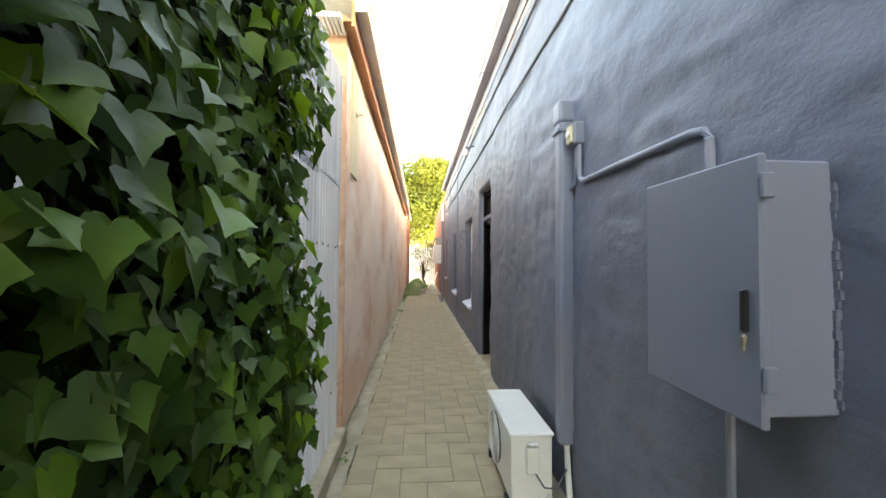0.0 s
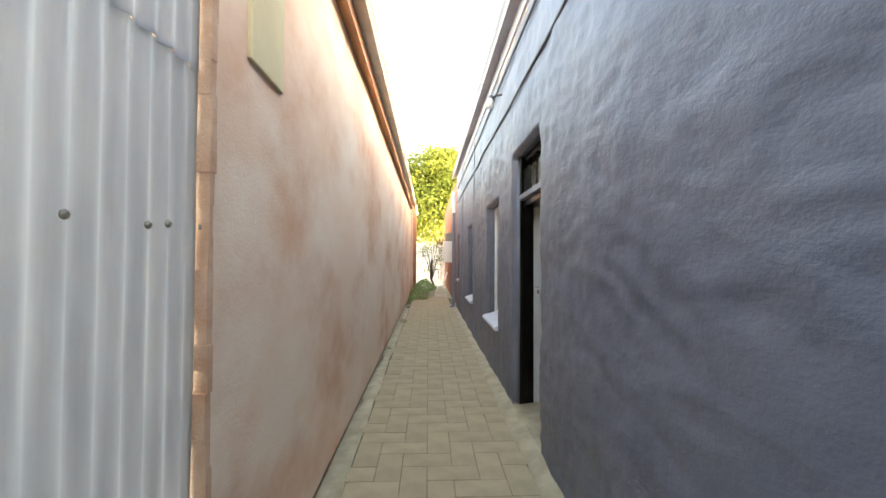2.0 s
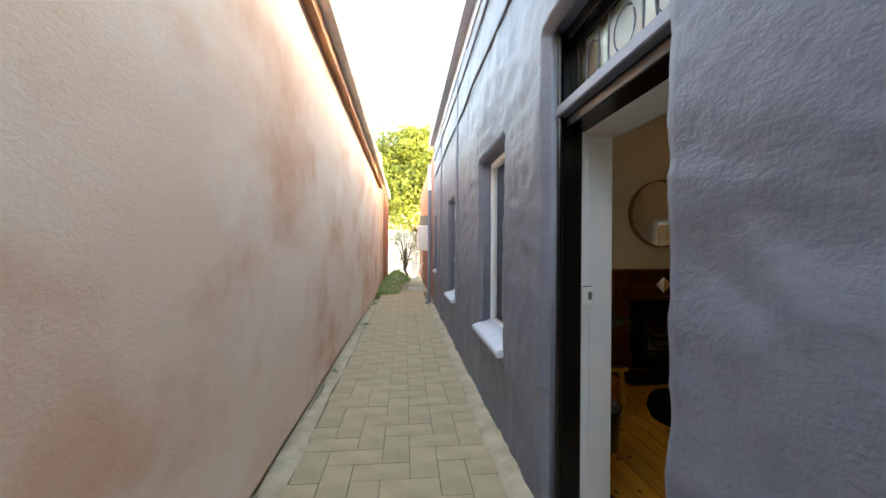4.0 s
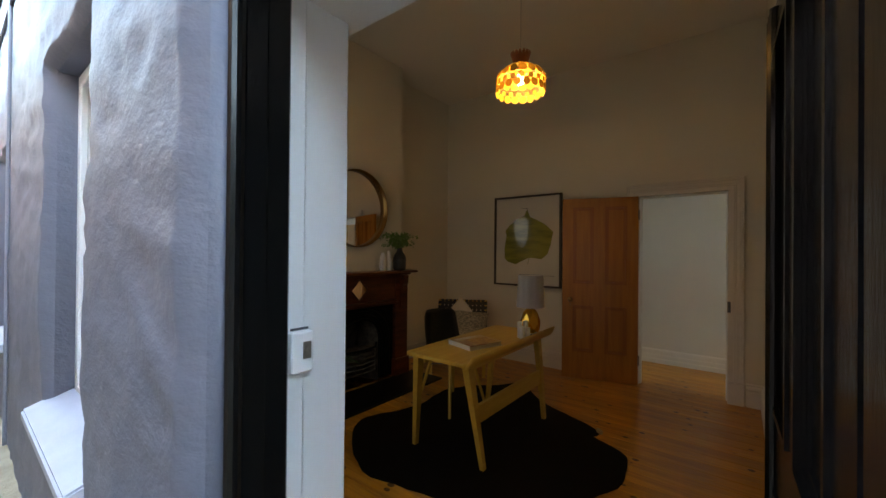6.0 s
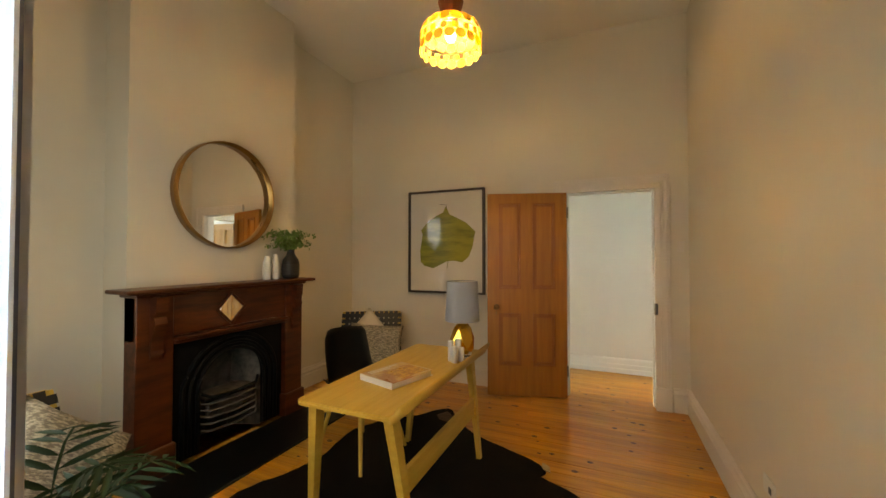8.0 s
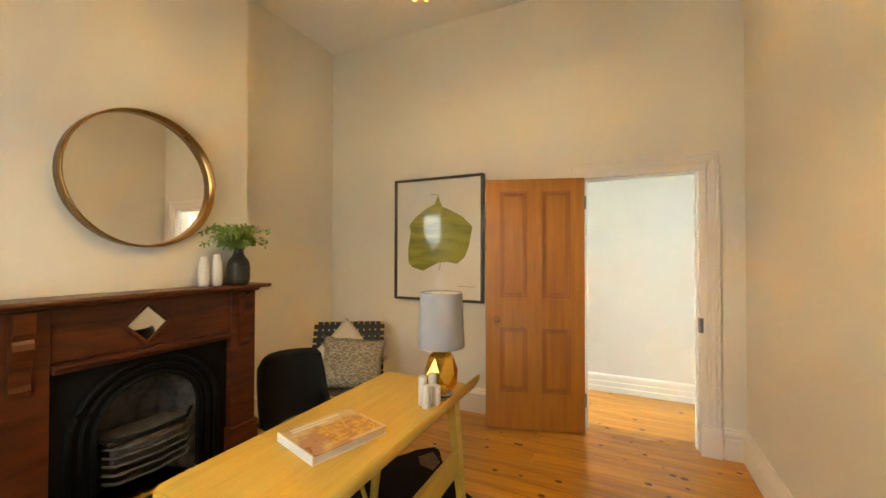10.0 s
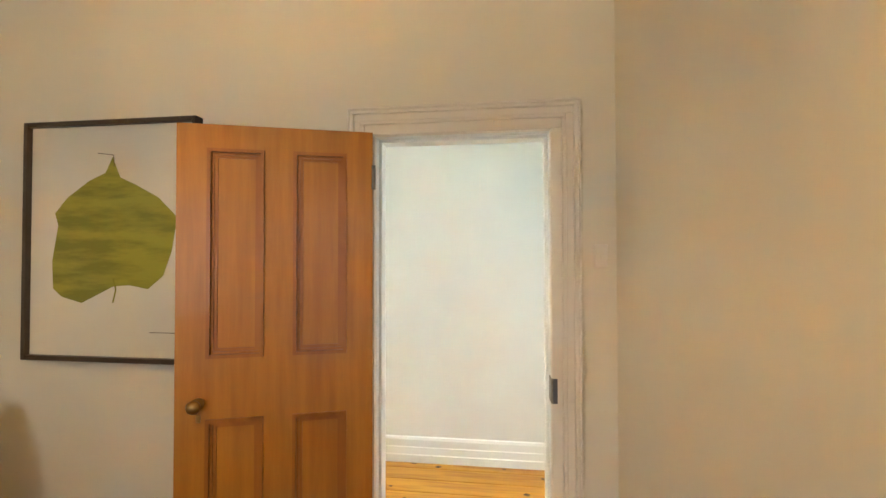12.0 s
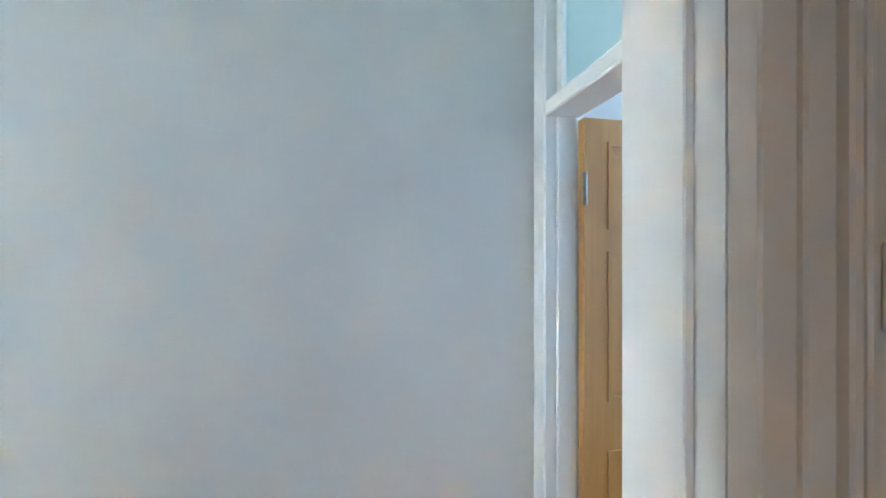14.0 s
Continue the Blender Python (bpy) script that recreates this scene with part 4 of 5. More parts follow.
tree("tree", "large leafy tree with sunlit yellow-green crown", 0.9, 28.5, 2.2, 3.9, 6.5, 46000, 0.19, M_TREE, 3)
tree("tree", "leafy tree crown behind the fence", -3.6, 31.0, 2.0, 3.0, 4.2, 9000, 0.17, M_TREE, 8)
tree("shrub", "twiggy pale green shrub before the fence", 0.2, 20.5, 0.5, 0.75, 2.0, 900, 0.07, M_TREE, 12)
mound = thing("ground_cover", "low mound of dense green ground cover spilling over the path", "ground cover", kind="stuff")
ms = []
for i in range(5200):
    x, y = rnd.uniform(-0.68, 0.42), rnd.uniform(15.7, 20)
    h = 0.48 * math.exp(-((x + 0.15) / 0.5) ** 2) * min(1, (y - 15.6) / 1.1) * (0.85 + 0.3 * noise.noise((x * 4, y * 3, 0))) * (1.0 if y < 17.5 else 1.25)
    if x > 0.0 + 0.12 * (y - 15.7):
        continue
    ms.append(((x, y, max(0.01, h * (1 - 0.3 * rnd.random() ** 2))), (rnd.uniform(-0.8, 0.8), rnd.uniform(-1, 0.3), 0.9), rnd.uniform(0, 6.28), rnd.uniform(0.03, 0.07)))
leaf_cloud("leaves", ms, OVAL_OUT, M_BUSH, mound)
chw = thing("garden_chair", "white tubular garden chair at the end of the path", "chair")
for s in (0.0, 0.45):
    part("side_frame", tube(B(), [(0.78, 17.0 + s, 0.95), (0.60, 17.0 + s, 0.45), (0.42, 17.0 + s, 0.40), (0.30, 17.0 + s, 0.03), (0.75, 17.0 + s, 0.02), (0.60, 17.0 + s, 0.42)], 0.014, 8), M_WHITE, chw)
part("seat", bx(0.40, 0.62, 17.0, 17.45, 0.40, 0.425, bevel=0.008), M_WHITE, chw)
part("backrest", bx(-0.012, 0.012, 17.0, 17.45, 0, 0.5, bevel=0.008), M_WHITE, chw).matrix_world = pose(0.61, 0, 0.46, 0, 19, 0)
hw = thing("hot_water_unit", "white wall-hung service box past the cottage corner", "service box")
part("case", bx(0.55, 0.95, 15.4, 15.8, 1.35, 2.1, bevel=0.03, seg=2), M_ACWHITE, hw)
part("flue", bx(0.62, 0.86, 15.5, 15.7, 2.1, 2.4, bevel=0.02), M_STEEL, hw)
part("post", bx(0.88, 0.95, 15.55, 15.65, 0, 1.36), M_BOARD, hw)
# unseen wall past the cottage, added this tall to block the low sun
structure("wall_yard_east", bx(0.96, 1.2, 13.72, 24, -0.05, 4.1), M_BRICK, "unseen brick wall added to keep sun off the pink wall", "wall")

# ---------------------------------------------------------------- study: trim
SK = [(0, 0), (0.024, 0), (0.024, 0.13), (0.019, 0.14), (0.019, 0.15), (0.024, 0.158), (0.020, 0.172), (0.010, 0.185), (0.012, 0.195), (0.004, 0.205), (0, 0.205)]


def skirting(p, q, out, material=M_TRIM, prof=SK):
    tagged(part("baseboard", extrude_profile(B(), prof, p, q, out), material), "tall moulded painted skirting board", "skirting board", "", "structure")


skirting((1.36, RY0, FZ), (RX1, RY0, FZ), (0, 1, 0))
skirting((RX1, 6.10, FZ), (RX1, RY1, FZ), (-1, 0, 0))
skirting((RX1, RY0, FZ), (RX1, 5.055, FZ), (-1, 0, 0))
skirting((3.80, RY1, FZ), (RX1, RY1, FZ), (0, -1, 0))
skirting((1.34, RY1, FZ), (2.50, RY1, FZ), (0, -1, 0))
skirting((3.80, 8.18, FZ), (3.80, RY1, FZ), (1, 0, 0))
HK = [(0, 0), (0.026, 0), (0.026, 0.05), (0.02, 0.055), (0.02, 0.10), (0.016, 0.105), (0.016, 0.15), (0.01, 0.165), (0, 0.17)]
skirting((HX1, HY0, FZ), (HX1, HY1, FZ), (-1, 0, 0), M_WHITE, HK)

# architrave of the inner doorway: stepped mouldings round three sides
ar = thing("door_2_frame", "cream painted moulded architrave and lining of the inner doorway", "door frame", kind="structure")
a0, a1, at = 5.19, 5.93, 2.005
for i, (w0, w1, dep) in enumerate(((0.0, 0.045, 0.014), (0.045, 0.062, 0.020), (0.062, 0.092, 0.015), (0.092, 0.108, 0.026), (0.108, 0.118, 0.030))):
    part("architrave", bx(RX1 - dep, RX1 + 0.02, a0 - w1, a0 - w0, FZ, at + w0, bevel=0.003), M_TRIM, ar)
    part("architrave", bx(RX1 - dep, RX1 + 0.02, a1 + w0, a1 + w1, FZ, at + w0, bevel=0.003), M_TRIM, ar)
    part("architrave", bx(RX1 - dep, RX1 + 0.02, a0 - w1, a1 + w1, at + w0, at + w1, bevel=0.003), M_TRIM, ar)
part("plinth_block", bx(RX1 - 0.042, RX1 + 0.01, a0 - 0.122, a0, FZ, FZ + 0.20, bevel=0.004), M_TRIM, ar)
for q in ((a0 - 0.025, a0), (a1, a1 + 0.025)):
    part("lining", bx(RX1 + 0.02, HX0 + 0.008, *q, FZ, at + 0.0), M_HALL, ar)
part("lining_head", bx(RX1 + 0.02, HX0 + 0.008, a0 - 0.025, a1 + 0.025, at, at + 0.026), M_HALL, ar)
part("stop", bx(RX1 + 0.055, RX1 + 0.10, a0, a0 + 0.014, FZ, at - 0.014, bevel=0.002), M_HALL, ar)
part("stop", bx(RX1 + 0.055, RX1 + 0.10, a1 - 0.014, a1, FZ, at - 0.014, bevel=0.002), M_HALL, ar)
part("stop", bx(RX1 + 0.055, RX1 + 0.10, a0, a1, at - 0.014, at, bevel=0.002), M_HALL, ar)
part("strike_plate", bx(RX1 - 0.018, RX1 + 0.04, a0 - 0.004, a0 + 0.003, 0.885, 0.985, bevel=0.001), M_STEEL, ar, "old dark metal strike plate")
part("strike_face", bx(RX1 - 0.0165, RX1 - 0.013, a0 - 0.022, a0 - 0.003, 0.885, 0.985), M_CABLE, ar)

# moulding shade put into a darker pine, since frontal light barely models it
M_DOORDARK = wood("shade_dark_moulding", (0.36, 0.130, 0.012), (0.28, 0.092, 0.009), 0.42, (9, 9, 0.7), 0.1)
d2 = panel_door("door_2", 0.745, 1.93, 0.036, M_DOOR, [(0.105, 0.315, 0.285, 0.78), (0.425, 0.635, 0.285, 0.78), (0.105, 0.315, 1.015, 1.835), (0.425, 0.635, 1.015, 1.835)],
                pose(4.978, 5.935, FZ + 0.012, 0, 0, 106.5), "varnished four-panel pine door standing open into the study", M_DOORDARK)
d2["kind"] = "structure"
kb = part("door_handle", lathe(B(), [(0.010, 0), (0.022, 0.002), (0.022, 0.006), (0.010, 0.010), (0.009, 0.028), (0.022, 0.034), (0.026, 0.046), (0.020, 0.056), (0.006, 0.060)], n=18), M_BRASS, d2, "round brass knob", True)
kb.matrix_parent_inverse = Matrix.Identity(4)
kb.matrix_basis = pose(0.66, 0.036, 0.845, -90, 0, 0)
kb2 = part("keyhole_cover", bx(0.652, 0.668, 0.034, 0.040, 0.77, 0.80, bevel=0.002), M_BRASS, d2)
part("latch_plate", bx(0.743, 0.747, 0.008, 0.028, 0.80, 0.90), M_STEEL, d2)
for z in (0.2, 1.69):
    part("hinge", tube(B(), [(-0.004, 0.040, z), (-0.004, 0.040, z + 0.10)], 0.008, 8), M_STEEL, d2)

sw = thing("light_switch", "cream plastic light switch on the wall", "switch")
part("plate", bx(4.990, 5.0, 4.966, 5.018, 1.435, 1.530, bevel=0.003), M_TRIM, sw)
part("rocker", bx(4.986, 4.991, 4.986, 4.998, 1.470, 1.490, bevel=0.002), M_TRIM, sw)
so = thing("power_outlet", "white power outlet low on the plain wall", "outlet")
part("plate", bx(3.20, 3.32, RY0, RY0 + 0.009, 0.36, 0.435, bevel=0.003), M_PLASTIC, so)
part("socket", bx(3.225, 3.25, RY0 + 0.009, RY0 + 0.012, 0.38, 0.405), M_CABLE, so)
s2 = thing("light_switch", "cream plastic switch on the side wall of the alcove", "switch")
part("plate", bx(1.98, 2.07, RY1 - 0.009, RY1, 1.06, 1.14, bevel=0.003), M_PLASTIC, s2)
part("rocker", bx(2.015, 2.033, RY1 - 0.013, RY1 - 0.009, 1.09, 1.11), M_WHITECER, s2)

# ---------------------------------------------------------------- study: fireplace
mp_ = thing("mantelpiece", "dark mahogany mantelpiece with carved corbels and a mirror tile", "fireplace mantel")
part("shelf", bx(2.39, 3.835, 7.945, 8.178, 1.185, 1.210, bevel=0.010, seg=2), M_MAHOG, mp_)
part("bed_mould", bx(2.46, 3.80, 8.02, 8.178, 1.160, 1.184, bevel=0.008), M_MAHOG, mp_)
part("frieze", bx(2.49, 3.79, 8.075, 8.178, 0.90, 1.160, bevel=0.003), M_MAHOG, mp_)
part("frieze_shelf", bx(2.70, 3.60, 8.02, 8.09, 0.875, 0.897, bevel=0.008, seg=2), M_MAHOG, mp_)
part("frieze_mould", bx(2.705, 3.595, 8.05, 8.09, 0.850, 0.874, bevel=0.004), M_MAHOG, mp_)
for x0, x1 in ((2.49, 2.70), (3.60, 3.79)):
    part("pilaster", bx(x0, x1, 8.06, 8.178, FZ, 1.158, bevel=0.004), M_MAHOG, mp_)
    part("pilaster_base", bx(x0 - 0.015, x1 + 0.01, 8.035, 8.178, FZ, FZ + 0.19, bevel=0.006), M_MAHOG, mp_)
    xc = (x0 + x1) / 2
    cor = B()
    prof = [(0, 0.0), (0.0, -0.36), (0.012, -0.37), (0.022, -0.345), (0.015, -0.32), (0.022, -0.25), (0.05, -0.19), (0.058, -0.16), (0.05, -0.135), (0.04, -0.12), (0.062, -0.09), (0.066, -0.03), (0.07, 0.0)]
    lo = [cor.verts.new((xc - 0.035, 8.06 - u, 1.158 + w)) for u, w in prof]
    hi = [cor.verts.new((xc + 0.035, 8.06 - u, 1.158 + w)) for u, w in prof]
    for k in range(len(prof)):
        j = (k + 1) % len(prof)
        cor.faces.new((lo[k], lo[j], hi[j], hi[k]))
    for side, xs in ((lo, xc - 0.035), (hi, xc + 0.035)):
        spine = [cor.verts.new((xs, 8.0595, 1.158 + w)) for u, w in prof]
        for k in range(2, len(prof) - 1):
            cor.faces.new((side[k], side[k + 1], spine[k + 1], spine[k]))
    part("corbel", cor, M_MAHOG, mp_, "carved scroll corbel")
dm = pose(3.10, 8.07, 1.03, 90, 0, 0) @ Matrix.Rotation(radians(45), 4, "Z")
fr_ = B()
for q in ((-0.085, 0.085, -0.085, -0.068), (-0.085, 0.085, 0.068, 0.085), (-0.085, -0.068, -0.068, 0.068), (0.068, 0.085, -0.068, 0.068)):
    box(fr_, *q, -0.004, 0.014, bevel=0.003)
part("diamond_frame", fr_, M_MAHOG, mp_).matrix_world = dm
part("diamond_mirror", bx(-0.068, 0.068, -0.068, 0.068, -0.004, 0.006, bevel=0.002), M_MIRROR, mp_, "bevelled mirror tile set as a diamond").matrix_world = dm


def arch_plate(bm, x0, x1, z0, z1, xc, r, zs, y0, y1, n=20):
    """A plate with an arched opening from its foot."""
    inner = [(xc - r, z0)] + [(xc - r * math.cos(math.pi * k / n), zs + r * math.sin(math.pi * k / n)) for k in range(n + 1)] + [(xc + r, z0)]
    outer = [(x0, z0)] + [(x0 + (x1 - x0) * k / n, z1) for k in range(n + 1)] + [(x1, z0)]
    rows = [[bm.verts.new((x, y, z)) for x, z in line] for y in (y0, y1) for line in (outer, inner)]
    for k in range(len(inner) - 1):
        bm.faces.new((rows[0][k], rows[0][k + 1], rows[1][k + 1], rows[1][k]))
        bm.faces.new((rows[2][k], rows[3][k], rows[3][k + 1], rows[2][k + 1]))
        bm.faces.new((rows[1][k], rows[1][k + 1], rows[3][k + 1], rows[3][k]))
        bm.faces.new((rows[0][k], rows[2][k], rows[2][k + 1], rows[0][k + 1]))
    return bm


fi = thing("fireplace_insert", "black cast-iron arched fireplace insert with an ashy grate", "fireplace")
part("surround_plate", arch_plate(B(), 2.702, 3.598, FZ + 0.02, 0.849, 3.15, 0.26, 0.48, 8.10, 8.125), M_CAST, fi)
for rr_, yy, th in ((0.375, 8.092, 0.016), (0.32, 8.096, 0.012), (0.27, 8.094, 0.014)):
    arc = [(3.15 - rr_, yy, FZ + 0.03), (3.15 - rr_, yy, 0.46)] + [(3.15 - rr_ * math.cos(math.pi * k / 18), yy, 0.48 + rr_ * 0.93 * math.sin(math.pi * k / 18)) for k in range(19)] + [(3.15 + rr_, yy, 0.46), (3.15 + rr_, yy, FZ + 0.03)]
    part("arch_bead", tube(B(), arc, th, 8), M_CAST, fi, smooth=True)
back = B()
v = [back.verts.new(p) for p in ((2.89, 8.125, FZ), (3.41, 8.125, FZ), (3.41, 8.125, 0.76), (2.89, 8.125, 0.76), (2.98, 8.38, FZ), (3.32, 8.38, FZ), (3.30, 8.30, 0.72), (3.0, 8.30, 0.72))]
for q in ((0, 4, 7, 3), (1, 2, 6, 5), (3, 7, 6, 2), (4, 5, 6, 7), (0, 1, 5, 4)):
    back.faces.new([v[i] for i in q])
part("firebox", back, M_RUSTGRATE, fi, "sooty firebox back")
for k in range(5):
    z = 0.20 + 0.045 * k
    part("grate_bar", tube(B(), [(2.93, 8.13, z + 0.01), (2.97, 8.085, z), (3.15, 8.065, z - 0.004), (3.33, 8.085, z), (3.37, 8.13, z + 0.01)], 0.008, 8), M_RUSTGRATE, fi)
part("grate_rail", tube(B(), [(2.92, 8.12, 0.46), (2.97, 8.08, 0.43), (3.15, 8.06, 0.425), (3.33, 8.08, 0.43), (3.38, 8.12, 0.46)], 0.011, 8), M_CAST, fi)
part("fire_shelf", bx(2.95, 3.35, 8.12, 8.30, 0.40, 0.415), M_RUSTGRATE, fi)
part("ash_plate", bx(2.96, 3.34, 8.10, 8.14, 0.27, 0.38, bevel=0.01), M_RUSTGRATE, fi, "flaking ash-grey plate")
structure("hearth", bx(2.44, 3.86, 7.61, 8.058, FZ - 0.02, FZ + 0.014, bevel=0.004), mat("black_slate_hearth", (0.005, 0.005, 0.005), (0.009, 0.0085, 0.008), 0.4, scale=8, bump=0.1, spec=0.25), "black slate hearth slab", "hearth")

mi = thing("round_mirror", "large round mirror with a deep brass-brown rim", "mirror")
part("rim", lathe(B(), [(0.375, 0), (0.405, 0), (0.405, 0.075), (0.399, 0.078), (0.395, 0.075), (0.395, 0.02), (0.375, 0.02)], n=72, cap=False), M_BRASS, mi, "", True).matrix_world = pose(3.125, 8.178, 1.845, 90, 0, 0) @ Matrix.Diagonal((0.96, 0.96, 1, 1))
part("glass", prism(B(), [(0.394 * math.cos(a * math.pi / 36), 0.394 * math.sin(a * math.pi / 36)) for a in range(72)], 0.012, 0.022), M_MIRROR, mi).matrix_world = pose(3.125, 8.178, 1.845, 90, 0, 0) @ Matrix.Diagonal((0.96, 0.96, 1, 1))

vs_ = thing("vase", "black ribbed ceramic vase holding green fern sprigs", "vase")
part("body", lathe(B(), [(0.056, 0.0), (0.066, 0.012), (0.070, 0.03), (0.070, 0.135), (0.062, 0.165), (0.040, 0.195), (0.032, 0.215), (0.030, 0.235), (0.034, 0.245), (0.024, 0.245)], (3.645, 8.05, 1.21), 28), M_BLACKCER, vs_, "", True)
rib = B()
for k in range(9):
    tube(rib, [(3.645 + 0.0715 * math.cos(a * math.pi / 14), 8.05 + 0.0715 * math.sin(a * math.pi / 14), 1.245 + 0.0105 * k) for a in range(29)], 0.0028, 5)
part("ribbed_band", rib, mat("grey_ribbing", (0.035, 0.036, 0.037), (0.05, 0.05, 0.05), 0.5), vs_)
fern, fr = [], random.Random(21)
for k in range(40):
    a = fr.uniform(0, 6.28)
    reach, lift = fr.uniform(0.07, 0.25), fr.uniform(0.05, 0.18)
    pts = [Vector((3.645 + reach * t * math.cos(a), 8.05 + 0.75 * reach * t * math.sin(a), 1.45 + lift * math.sin(t * 2.1) - 0.02 * t)) for t in [j / 6 for j in range(7)]]
    part("sprig", tube(B(), [tuple(p) for p in pts], 0.0016, 5), M_FERN, vs_)
    for p in pts[1:]:
        for j in range(5):
            fern.append((tuple(p + Vector((fr.uniform(-0.016, 0.016), fr.uniform(-0.016, 0.016), fr.uniform(-0.014, 0.014)))), (fr.uniform(-1, 1), fr.uniform(-1.2, 0.2), fr.uniform(0, 1)), fr.uniform(0, 6.28), fr.uniform(0.019, 0.034)))
leaf_cloud("fern_leaves", fern, OVAL_OUT, M_FERN, vs_)
for x, h in ((3.51, 0.205), (3.425, 0.19)):
    wv = thing("bottle_vase", "slim white ceramic bottle vase on the mantel shelf", "vase", group="white vases on the mantel")
    part("body", lathe(B(), [(0.027, 0), (0.031, 0.01), (0.034, 0.06), (0.032, 0.12), (0.024, h - 0.03), (0.018, h - 0.012), (0.020, h), (0.012, h)], (x, 8.08, 1.21), 22), M_WHITECER, wv, "", True)

# ---------------------------------------------------------------- study: picture
pc = thing("framed_picture", "framed olive leaf print behind glass in a dark timber frame", "picture")
p0, p1, q0, q1 = 6.74, 7.625, 1.0, 2.115
for q in ((p0, p0 + 0.022, q0, q1), (p1 - 0.022, p1, q0, q1), (p0 + 0.022, p1 - 0.022, q0, q0 + 0.022), (p0 + 0.022, p1 - 0.022, q1 - 0.022, q1)):
    part("frame_bar", bx(4.953, 4.998, *q, bevel=0.002), M_FRAME, pc)
part("mount", bx(4.975, 4.985, p0 + 0.022, p1 - 0.022, q0 + 0.022, q1 - 0.022), M_PAPER, pc)
LEAF = [(0.0, 0.33), (-0.035, 0.245), (-0.10, 0.215), (-0.20, 0.16), (-0.285, 0.075), (-0.275, 0.03), (-0.26, -0.06), (-0.225, -0.16), (-0.16, -0.215), (-0.08, -0.20), (-0.01, -0.205), (0.06, -0.24), (0.13, -0.275), (0.22, -0.25), (0.26, -0.215), (0.265, -0.10), (0.24, 0.05), (0.255, 0.10), (0.20, 0.165), (0.10, 0.235), (0.03, 0.265)]
part("leaf_print", prism(B(), [(x, y) for x, y in LEAF], 0, 0.0015), M_LEAFPRINT, pc, "olive green leaf").matrix_world = pose(4.9745, 7.175, 1.575, 0, 0, 0) @ Matrix(((0, 0, -1, 0), (1.17, 0, 0, 0), (0, 1.12, 0, 0), (0, 0, 0, 1)))
part("leaf_stalk", tube(B(), [(4.9735, 7.165, 1.38), (4.9735, 7.15, 1.33), (4.9735, 7.165, 1.27)], 0.003, 5), M_LEAFPRINT, pc)
part("leaf_tip", tube(B(), [(4.9735, 7.165, 1.9), (4.9735, 7.17, 1.955), (4.9735, 7.25, 1.965)], 0.002, 5), M_FRAME, pc)
part("signature", bx(4.9732, 4.9742, 6.82, 6.98, 1.135, 1.138), M_FRAME, pc)

# ---------------------------------------------------------------- study: desk and what stands on it
dk = thing("desk", "pale oak desk with splayed legs and an upturned front edge", "desk")
TZ = 0.748
top = B()
out = [(2.52, 6.385), (2.50, 6.42), (2.50, 6.86), (2.53, 6.89), (3.70, 6.89), (3.73, 6.86), (3.73, 6.41), (3.70, 6.385)]
prism(top, out, TZ - 0.022, TZ)
bmesh.ops.bevel(top, geom=[e for e in top.edges if abs(e.verts[0].co.z - e.verts[1].co.z) < 1e-5], offset=0.006, segments=2, affect="EDGES")
part("tabletop", top, M_OAK, dk)
lip = extrude_profile(B(), [(0, -0.028), (0.028, -0.018), (0.052, 0.02), (0.060, 0.048), (0.052, 0.055), (0.040, 0.046), (0.020, 0.010), (0.0, 0.001)], (2.50, 6.388, TZ), (3.735, 6.388, TZ), (0, -1, 0))
part("front_lip", lip, M_OAK, dk, "upturned rounded front edge", True)
for (tx, ty), (bx_, by) in (((2.60, 6.44), (2.665, 6.36)), ((2.60, 6.84), (2.645, 6.905)), ((3.63, 6.44), (3.60, 6.36)), ((3.63, 6.84), (3.62, 6.905))):
    part("leg", bar(B(), (tx, ty, TZ - 0.02), (bx_, by, FZ + 0.008), 0.062, 0.046, 0.034, 0.028, up=(0, 1, 0)), M_OAK, dk)
part("stretcher", bar(B(), (2.635, 6.405, 0.40), (3.615, 6.405, 0.40), 0.022, 0.115, up=(0, 0, 1)), M_OAK, dk)
part("apron", bx(2.62, 3.61, 6.46, 6.48, 0.66, TZ - 0.023), M_OAK, dk)
part("apron", bx(2.62, 3.61, 6.80, 6.82, 0.66, TZ - 0.023), M_OAK, dk)

bk = thing("book", "large hardcover book with a warm photographic cover", "book", pose(2.97, 6.62, TZ, 0, 0, -17))
part("pages", bx(-0.142, 0.142, -0.118, 0.118, 0.003, 0.027), M_PAGES, bk)
part("cover", bx(-0.15, 0.15, -0.124, 0.124, 0.027, 0.031, bevel=0.001), M_COVER, bk, "brown and ochre photographic cover")
part("cover", bx(-0.15, 0.15, -0.124, 0.124, 0.0, 0.003), M_PAGES, bk)
part("spine", bx(-0.152, -0.146, -0.124, 0.124, 0.0, 0.031), M_PAGES, bk)
bars = B()
for w, y in ((0.20, 0.092), (0.14, 0.072)):
    box(bars, -0.12, -0.12 + w, y, y + 0.010, 0.0312, 0.0318)
part("title_bars", bars, M_WHITECER, bk, "pale bars of cover lettering").matrix_parent_inverse = Matrix.Identity(4)
ph = B()
box(ph, -0.06, 0.135, -0.105, 0.045, 0.0312, 0.0316)
part("cover_picture", ph, mat("ochre_photo", (0.62, 0.36, 0.05), (0.42, 0.20, 0.04), 0.3, scale=30, bump=0, mix_lo=0.45, mix_hi=0.55), bk)

